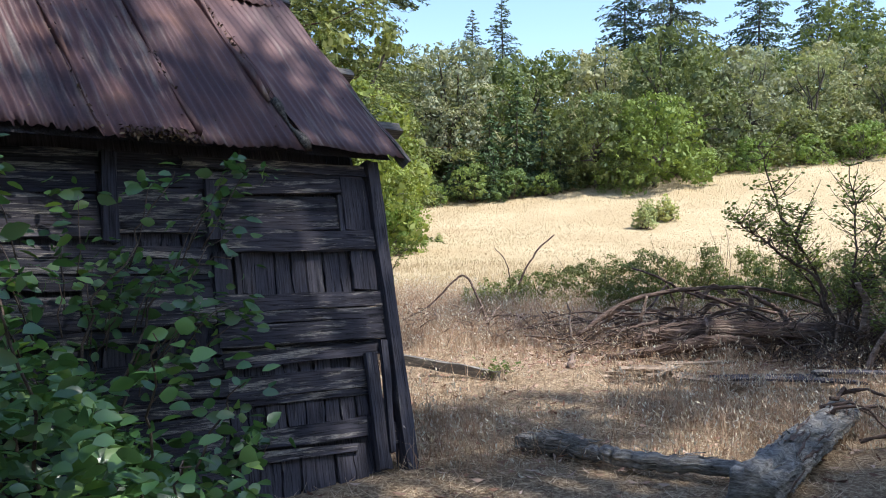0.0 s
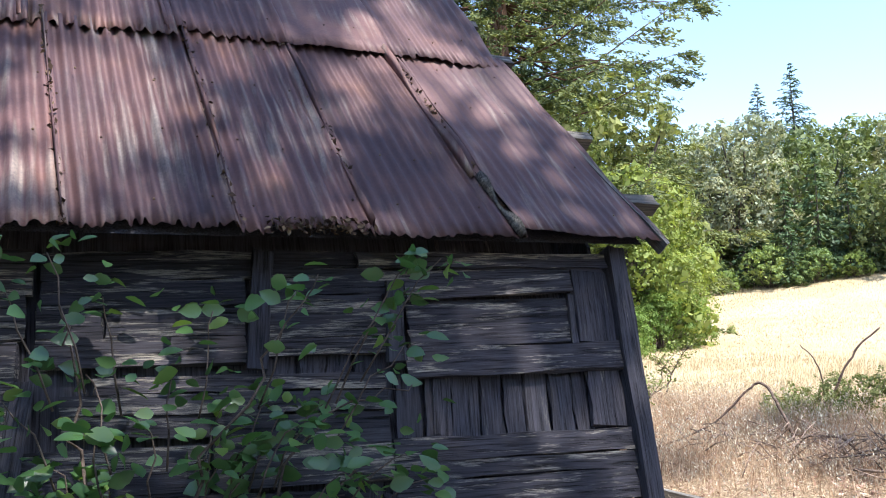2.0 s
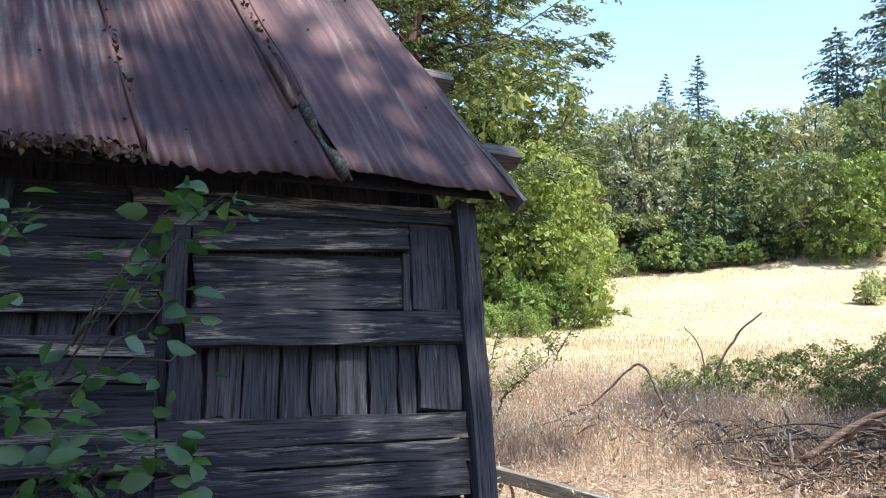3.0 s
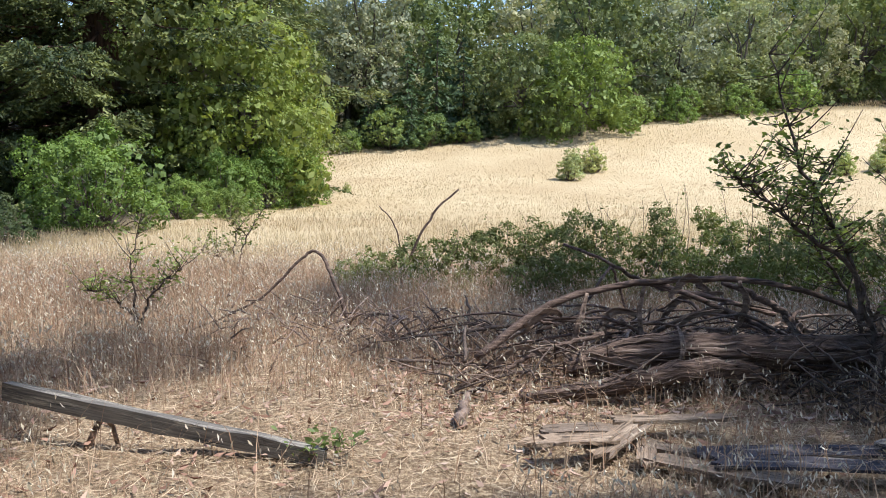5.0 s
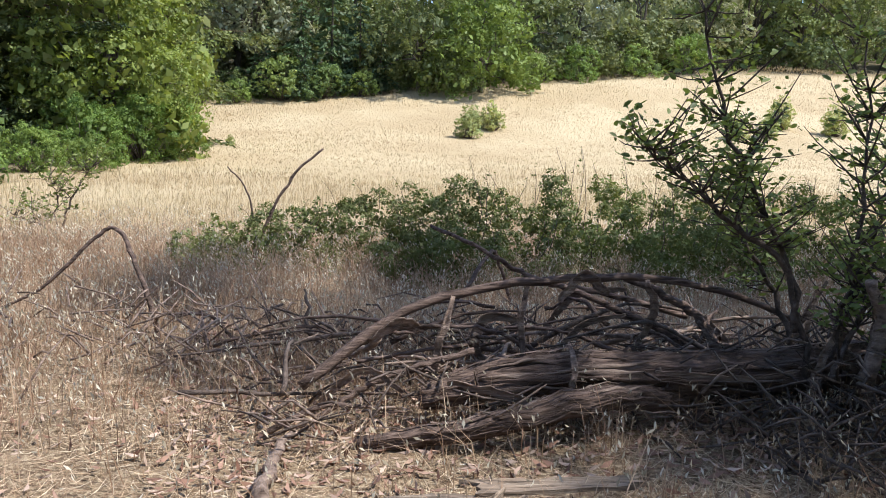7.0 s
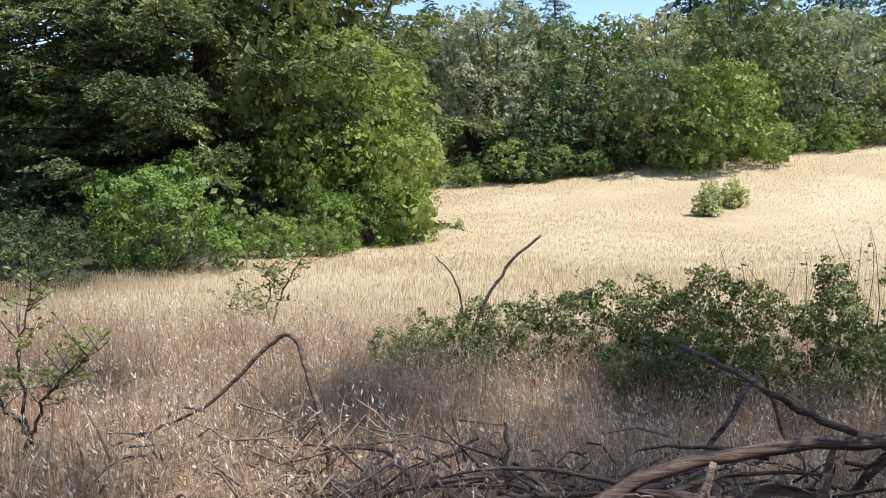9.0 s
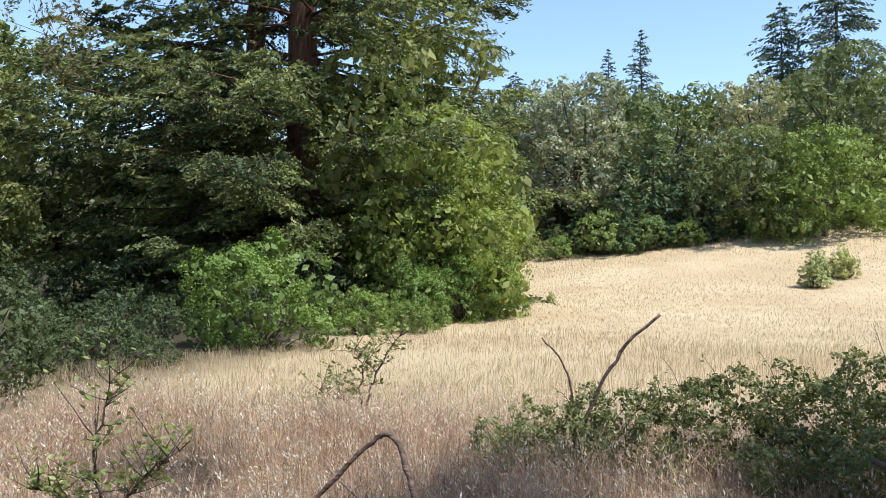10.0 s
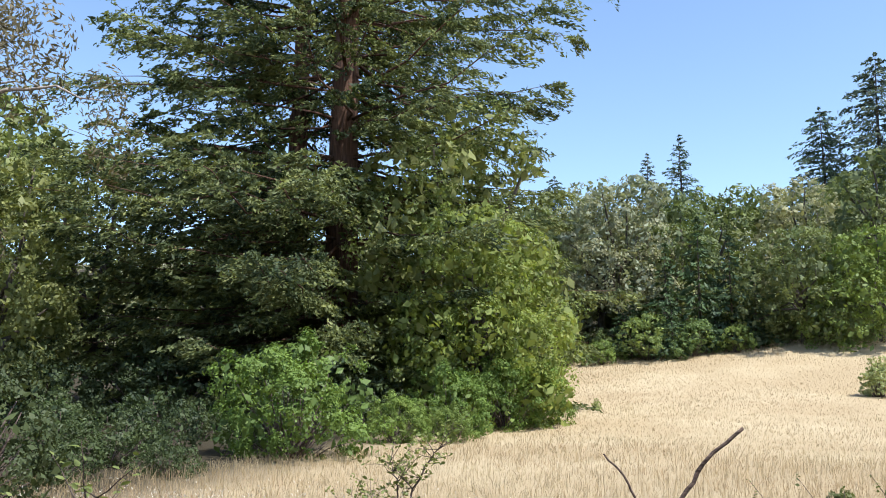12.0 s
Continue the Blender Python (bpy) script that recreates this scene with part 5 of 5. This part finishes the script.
twig_shrub("small_sapling", [[(-1.15, 15.6, -0.2), (-1.19, 15.6, 0.24), (-1.16, 15.6, 0.5), (-1.26, 15.6, 0.75)], [(-1.15, 15.6, 0.0), (-1.0, 15.6, 0.5), (-0.72, 15.6, 0.95)], [(-1.15, 15.6, 0.0), (-1.4, 15.6, 0.2), (-1.7, 15.6, 0.3)]], 26, 8, 0.055, SHRUB, "small sparse sapling at the meadow's edge", 6, 0.3, 0.016)
twig_shrub("small_sapling", [[(0.5, 7.75, 0), (0.55, 7.7, 0.06), (0.7, 7.65, 0.1)], [(0.5, 7.75, 0), (0.45, 7.62, 0.08)]], 9, 5, 0.045, SHRUB, "low green weed by the end of the beam", 8, 0.12, 0.006)


def vine_bush():
    """The tangle of broad leaves that climbs before the shed wall."""
    r = random.Random(17)
    root = empty("climbing_bush", Matrix.Translation((-1.5, 3.2, 0)), "climbing bush of broad lobed green leaves before the shed wall", "bush")
    back = root.matrix_basis.inverted()
    stems = [
        [(-1.5, 3.4, 0), (-1.45, 3.7, 0.8), (-1.35, 4.05, 1.2), (-1.12, 4.4, 1.3)],
        [(-1.6, 3.4, 0), (-1.6, 3.6, 0.9), (-1.45, 3.8, 1.4), (-1.28, 3.92, 1.74)],
        [(-1.7, 3.3, 0), (-1.85, 3.45, 0.9), (-1.95, 3.5, 1.4), (-2.0, 3.5, 1.62)],
        [(-1.8, 3.2, 0), (-2.1, 3.2, 0.8), (-2.25, 3.2, 1.3), (-2.35, 3.1, 1.5)],
        [(-1.6, 3.4, 0), (-1.5, 3.85, 0.7), (-1.3, 4.2, 1.0), (-1.3, 4.25, 0.8)],
        [(-1.5, 3.0, 0), (-1.4, 2.8, 0.7), (-1.4, 2.6, 1.2), (-1.42, 2.45, 1.5)],
        [(-1.6, 3.0, 0), (-1.7, 2.7, 0.8), (-1.75, 2.5, 1.3), (-1.75, 2.3, 1.65)],
        [(-1.3, 3.2, 0), (-1.1, 3.0, 0.5), (-1.0, 2.8, 0.9), (-0.93, 2.65, 1.12)],
        [(-1.3, 3.3, 0), (-1.05, 3.3, 0.4), (-0.9, 3.3, 0.7), (-0.8, 3.3, 0.86)],
        [(-1.2, 3.1, 0), (-1.0, 2.9, 0.35), (-0.9, 2.75, 0.6), (-0.82, 2.6, 0.72)],
        [(-1.2, 3.4, 0), (-0.95, 3.6, 0.3), (-0.8, 3.7, 0.5)],
        [(-1.6, 2.9, 0), (-1.5, 2.5, 0.4), (-1.3, 2.2, 0.75)],
        [(-1.7, 3.5, 0), (-1.7, 3.9, 0.7), (-1.65, 4.0, 1.05)],
        [(-2.0, 3.1, 0), (-2.4, 2.7, 0.7), (-2.6, 2.5, 1.2)],
        [(-1.9, 3.3, 0), (-1.9, 3.55, 0.6), (-1.95, 3.65, 1.0)],
    ]
    spots = []
    for s, pts in enumerate(stems):
        line = refine(pts, 18, 0.015, s)
        part("stem", mesh_of("stem", *tube([back @ Vector(p) for p in line], taper(0.009, 0.0025, 18), 5), True), TWIG, root)
        for i in range(9, 18):
            for _ in range(2):
                spots.append(line[i] + np.array([r.gauss(0, 0.1), r.gauss(0, 0.09), r.gauss(0, 0.07)]))
    for _ in range(2700):
        x, y = r.uniform(-2.7, -0.78), r.uniform(2.35, 3.75)
        top = (1.02 + 0.22 * max(0, -1.5 - x)) * (1 - max(0, x + 1.3) * 0.3) * (0.75 + 0.25 * math.sin(5 * x + 3 * y))
        spots.append(np.array([x, y, top * r.random() ** 0.6]))
    for k in range(58):
        a, b = r.uniform(-2.7, -1.12), r.uniform(0.55, 1.78)
        if b > 1.3 and r.random() < 0.4 or (a > -1.45 and b < 0.9):
            continue
        g = WALL @ Vector((a + 0.117 * b, -r.uniform(0.15, 0.5), b))
        for _ in range(13):
            spots.append(np.array(g) + np.array([r.gauss(0, 0.075), r.gauss(0, 0.07), r.gauss(0, 0.05)]))
        root_at = Vector((-1.6, 3.5, 0.5))
        part("stem", mesh_of("stem", *tube([back @ Vector(p) for p in curve_points(g, g.lerp(root_at, 0.35), 5, (0, 0, 0.05), 0.01, k)], taper(0.002, 0.004, 5), 4), True), TWIG, root)
    for _ in range(300):
        x, y = r.uniform(-2.6, -1.35), r.uniform(2.3, 2.9)
        spots.append(np.array([x, y, r.uniform(0.7, 1.35)]))
    shape = leaf_mesh("leaf")
    near = mesh_of("leaf", *shape, True)
    rest = []
    for k, p in enumerate(spots):
        if p[1] < 2.0:
            continue
        m = back @ leaf_pose(p, r, 0.082, (0.4, -0.6, 0.1))
        if k < 290:
            part("leaf", near, BROAD, root, "", m)
        else:
            rest.append(m)
    tagged(part("foliage", mesh_of("foliage", *joined_leaves(rest, shape), True), BROAD, root), kind="stuff")


vine_bush()

# ---- brambles and the lone meadow bushes ----
def bramble(seed, places):
    r = np.random.default_rng(seed)
    root = empty("bramble_thicket", Matrix.Translation((3.0, 13.6, 0)), "low tangled green bramble thicket in the dry grass", "bush")
    blobs, cs = [], []
    for x, y, w, h in places:
        for _ in range(24):
            b = r.uniform(0.1, 0.22)
            blobs.append((x - 3 + r.normal() * w * 0.45, y - 13.6 + r.normal() * w * 0.3, max(0.05, h * r.uniform(0.02, 0.98) - b * 0.4), b, b * 0.9))
    v, f = blobs_cloud(blobs, 76000, 0.033, r, 0.6, 10)
    crown = tagged(part("foliage", mesh_of("foliage", v, f), BRAMBLE, root), kind="stuff")
    part("inner_foliage", core(blobs, 0.8, r, 100, 0.28), BRAMBLE, crown)
    sprays = []
    q = random.Random(seed)
    poses_ = []
    for x, y, w, h in places:
        for k in range(6):
            p = np.array([x - 3 + q.gauss(0, w * 0.4), y - 13.6 + q.gauss(0, w * 0.3), h * 0.5])
            tip = p + np.array([q.uniform(-0.25, 0.25), q.uniform(-0.2, 0.2), h * q.uniform(0.45, 0.8)])
            sprays.append(tube(curve_points(p, tip, 5, (0.05, 0, 0.03), 0.01, k), taper(0.005, 0.002, 5), 4))
            for _ in range(14):
                poses_.append(leaf_pose(p + (tip - p) * q.uniform(0.3, 1.05), q, 0.034, None, 0.4))
    tagged(part("cane_growth", mesh_of("cane_growth", *joined(sprays), True), TWIG, root), kind="stuff")
    tagged(part("cane_leaves", mesh_of("cane_leaves", *joined_leaves(poses_, leaf_mesh("leaf", width=0.85, outline=SMALL_LEAF)), True), BRAMBLE, root), kind="stuff")


bramble(4, [(0.9, 13.8, 0.5, 0.32), (1.6, 13.9, 0.6, 0.62), (2.3, 13.8, 0.6, 0.75), (3.0, 13.6, 0.7, 0.85), (3.8, 13.5, 0.7, 1.0), (4.6, 13.4, 0.7, 1.1), (5.4, 13.3, 0.7, 1.05), (6.2, 13.2, 0.8, 1.0), (7.2, 13.0, 0.8, 0.95), (8.2, 12.6, 0.8, 0.9), (3.2, 12.8, 0.6, 0.6), (4.2, 12.5, 0.6, 0.7), (5.2, 12.3, 0.6, 0.75), (6.2, 12.2, 0.6, 0.75)])
lone = bush(93, 2.2, 0.85, PALELEAF, 6000, 0.085, 40, label="small pale green bush alone in the meadow")
scatter(lone, [(10.9, 44.0, 0, 0.8), (12.8, 46.5, 80, 1.0), (11.9, 47.0, 160, 0.8), (25.4, 44.0, 40, 0.9), (29.5, 46.5, 200, 1.2), (27.6, 44.5, 120, 0.8), (32, 45, 20, 1.1), (-0.2, 40.5, 10, 0.3)], "lone meadow bushes")


# ---- dry grass ----
def in_shed(x, y):
    """True inside the shed's footprint."""
    dx, dy = x + 0.236, y - 4.956
    a, b = -(0.727 * dx + 0.687 * dy), -0.687 * dx + 0.727 * dy
    return (a > -0.03) & (a < 4.7) & (b > -0.05) & (b < 3.2)


def blades(x, y, height, width, r, lean=0.35, base=None):
    """Bent blades of grass: two narrow faces each."""
    n = len(x)
    z = ground_z(x, y) - 0.01 if base is None else base
    a = r.uniform(0, 2 * math.pi, n)
    d = np.stack([np.cos(a), np.sin(a), np.zeros(n)], 1)
    b = a + r.uniform(-1, 1, n)
    s = np.stack([-np.sin(b), np.cos(b), np.zeros(n)], 1) * width[:, None] * 0.5
    p = np.stack([x, y, z], 1)
    k = (lean * r.uniform(0.05, 1.0, n) ** 1.5 * height)[:, None]
    up = np.array([0, 0, 1.0])
    mid = p + d * k * 0.3 + up * (height * 0.6)[:, None]
    tip = p + d * k + up * (height * r.uniform(0.85, 1.0, n))[:, None]
    v = np.stack([p - s, p + s, mid + s * 0.8, mid - s * 0.8, tip - s * 0.25, tip + s * 0.25], 1).reshape(-1, 3)
    i = np.arange(n)[:, None] * 6
    f = np.concatenate([i + [0, 1, 2, 3], i + [3, 2, 5, 4]])
    return v, f, tip


def near_grass():
    r = np.random.default_rng(31)
    n = 170000
    x, y = r.uniform(-4.5, 9.0, n), r.uniform(4.3, 15.5, n)
    dens = 0.5 + 0.5 * np.sin(1.9 * x + 0.7 * np.sin(2.1 * y)) * np.sin(1.6 * y + 0.9)
    clear = np.exp(-((((x - 0.6) / 2.2) ** 2 + ((y - 7.9) / 1.45) ** 2)) ** 2)
    path = np.exp(-(((x - 0.9 - 0.08 * (y - 5)) / 0.55) ** 2)) * (y < 7.6)
    keep = (r.random(n) < (0.3 + 0.75 * dens) * (1 - 0.93 * clear) * (1 - 0.75 * path) * np.where((x > 3.1) & (y > 7.0) & (y < 9.8), 0.3, 1.0)) & ~in_shed(x, y) & (y > 4.7 + 0.2 * np.abs(x))
    x, y = x[keep], y[keep]
    h = (0.06 + 0.36 * r.random(len(x)) ** 1.6) * (0.5 + 0.055 * y)
    v, f, tip = blades(x, y, h, r.uniform(0.0022, 0.006, len(x)), r, 1.7)
    tagged(part("dry_grass", mesh_of("dry_grass", v, f), GRASS_NEAR), "tangled dry brown grass by the shed and brush pile", "grass", kind="stuff")
    pick = r.random(len(tip)) < 0.2
    c = tip[pick]
    c = np.repeat(c, 4, 0) + r.normal(size=(4 * len(c), 3)) * np.array([0.03, 0.03, 0.035])
    along = np.tile([0.2, 0.1, -1.0], (len(c), 1))
    tagged(part("wild_oats", mesh_of("wild_oats", *leaves(c, 0.034, r, along, 0.3, 0, 0.5)), OATS), "pale dry wild oat husks on thin stalks", "grass", kind="stuff")
    # flattened straw on the bare ground
    m = 62000
    x, y = r.uniform(-2.5, 6.0, m), r.uniform(4.2, 12.0, m)
    ok = ~in_shed(x, y)
    x, y = x[ok], y[ok]
    c = np.stack([x, y, ground_z(x, y) + r.uniform(0.005, 0.04, len(x))], 1)
    along = r.normal(size=(len(c), 3)) * np.array([1, 1, 0.12])
    tagged(part("flattened_straw", mesh_of("flattened_straw", *leaves(c, 0.16, r, along, 0.021, 0.6, 0.16)), STRAW), "flattened straw over the bare ground", "straw", kind="stuff")
    m = 3000
    x, y = np.append(r.uniform(-2.2, 6.5, m), r.uniform(0.8, 5.5, 3200)), np.append(r.uniform(4.2, 11.0, m), r.uniform(8.2, 11.2, 3200))
    ok = ~in_shed(x, y)
    x, y = x[ok], y[ok]
    c = np.stack([x, y, ground_z(x, y) + r.uniform(0.015, 0.05, len(x))], 1)
    along = r.normal(size=(len(c), 3)) * np.array([1, 1, 0.2])
    tagged(part("leaf_litter", mesh_of("leaf_litter", *leaves(c, 0.075, r, along, 0.28, 0.6, 0.2)), LITTER), "curled brown fallen leaves and bark flakes", "leaves", kind="stuff")


def meadow():
    r = np.random.default_rng(33)
    n = 155000
    y = 14.0 + 47.0 * r.random(n) ** 1.25
    x = -8.0 + (y * 0.72 + 14.5) * r.random(n)
    edge = -7.2 + 1.2 * smooth(20, 30, y) + np.clip((y - 17) / 18, 0, 1) * 3.6 - np.clip(y - 37, 0, 30) * 0.13 + 0.4 * np.sin(y)
    ok = (x > edge) & ~((y < 15.5) & (r.random(n) < 0.5))
    x, y = x[ok], y[ok]
    patch = 0.75 + 0.25 * np.sin(0.35 * x + 1.3 * np.sin(0.21 * y)) * np.cos(0.3 * y)
    h = r.uniform(0.16, 0.5, len(x)) * patch * (np.clip(1.3 - y / 40, 0.42, 1.0) + 0.7 * smooth(52, 57, y) * r.random(len(x)))
    v, f, tip = blades(x, y, h, 0.001 + 0.0003 * y * r.uniform(0.5, 1.3, len(x)), r, 1.3)
    f = np.concatenate([f[:len(x)], f[len(x):][y < 26]])
    tagged(part("meadow_grass", mesh_of("meadow_grass", v, f), GRASS_FIELD), "tall dry golden meadow grass in full sun", "grass", kind="stuff")


near_grass()
meadow()


# ---- gum trees ----
def gum_tree(seed, foot, top, blobs, n, size, label, reach=5):
    """A pale-limbed gum: bare limbs to hanging clumps of narrow leaves."""
    r = np.random.default_rng(seed)
    root = empty("gum_tree", Matrix.Translation(foot), label, "tree")
    o = np.array(foot)
    limbs = [tube(curve_points((0, 0, -0.3), np.array(top) - o, 10, (0.2, 0.1, 0), 0.06, seed), taper(0.34, 0.08, 10), 10, 0.06, seed)]
    for i, b in enumerate(blobs[:reach]):
        t = r.uniform(0.35, 0.9)
        limbs.append(tube(curve_points((np.array(top) - o) * t, np.array(b[:3]) - o, 8, (0, 0, 0.3), 0.1, i), taper(0.09, 0.015, 8), 6, 0.08, i))
    part("trunk", mesh_of("trunk", *joined(limbs), True), PALEBARK, root)
    v, f = loose_cloud([(b[0] - o[0], b[1] - o[1], b[2] - o[2], b[3], b[4]) for b in blobs], n, size, r, 0.28)
    tagged(part("crown", mesh_of("crown", v, f), GUMLEAF, root), kind="stuff")


def shade_trees():
    """The gums on the sunny side, whose crowns dapple the shed and the brush pile."""
    r = np.random.default_rng(41)
    crowns = [[], [], []]
    feet = [(11.5, -2.0, 0), (5.5, -10.0, 0), (-3.5, -7.0, 0)]
    tops = [(11.0, -1.0, 19), (6.0, -6.0, 20), (0.5, -4.5, 18)]
    flat = np.array([SUN_DIR.x, SUN_DIR.y]) / SUN_DIR.z
    for gx in np.arange(-6.5, 9.5, 0.95):
        for gy in np.arange(-2.0, 13.4, 0.95):
            x, y = gx + r.uniform(-0.4, 0.4), gy + r.uniform(-0.4, 0.4)
            open_ = ((x - 0.3) / 2.15) ** 2 + ((y - 8.1) / 1.85) ** 2 < 1 or ((x + 3.0) / 0.5) ** 2 + ((y - 6.6) / 0.45) ** 2 < 1 or ((x - 2.8) / 1.0) ** 2 + ((y - 9.5) / 0.6) ** 2 < 1 or ((x - 2.2) / 0.5) ** 2 + ((y - 7.8) / 0.45) ** 2 < 1 or ((x - 2.0) / 1.3) ** 2 + ((y - 5.4) / 0.6) ** 2 < 1 or ((x + 4.5) / 0.5) ** 2 + ((y - 5.1) / 0.4) ** 2 < 1 or ((x + 1.3) / 0.75) ** 2 + ((y - 2.9) / 0.6) ** 2 < 1 or ((x + 3.2) / 0.6) ** 2 + ((y - 4.6) / 0.45) ** 2 < 1 or ((x + 2.9) / 0.45) ** 2 + ((y - 5.8) / 0.4) ** 2 < 1 or ((x - 3.9) / 0.9) ** 2 + ((y - 9.5) / 0.6) ** 2 < 1
            if open_ or r.random() < (0.0 if x < 0.4 and y < 8.8 else 0.14 if x > 3.2 and y < 9.8 else 0.2) + (0.75 if y > 10.3 and x < 0.4 else 0) + (0.4 if y > 12.7 else 0):
                continue
            h = r.uniform(14, 20)
            b = r.uniform(0.6, 0.9)
            p = (x + flat[0] * h, y + flat[1] * h, h, b, b * 0.8)
            k = int(np.argmin([(p[0] - t[0]) ** 2 + (p[1] - t[1]) ** 2 for t in tops]))
            crowns[k].append(p)
    for k in range(3):
        gum_tree(90 + k, feet[k], tops[k], crowns[k], 230 * len(crowns[k]), 0.34, "tall pale gum whose crown shades the shed")


shade_trees()
gum_tree(97, (-18.0, 26.0, 0), (-17.4, 25.0, 16), [(-15.5 + 3.2 * rng.normal(), 25 + 1.5 * rng.normal(), 11 + 2.5 * rng.normal(), 0.7, 1.0) for _ in range(26)], 5200, 0.22, "pale-limbed gum tree with thin hanging brown-green leaves", 20)
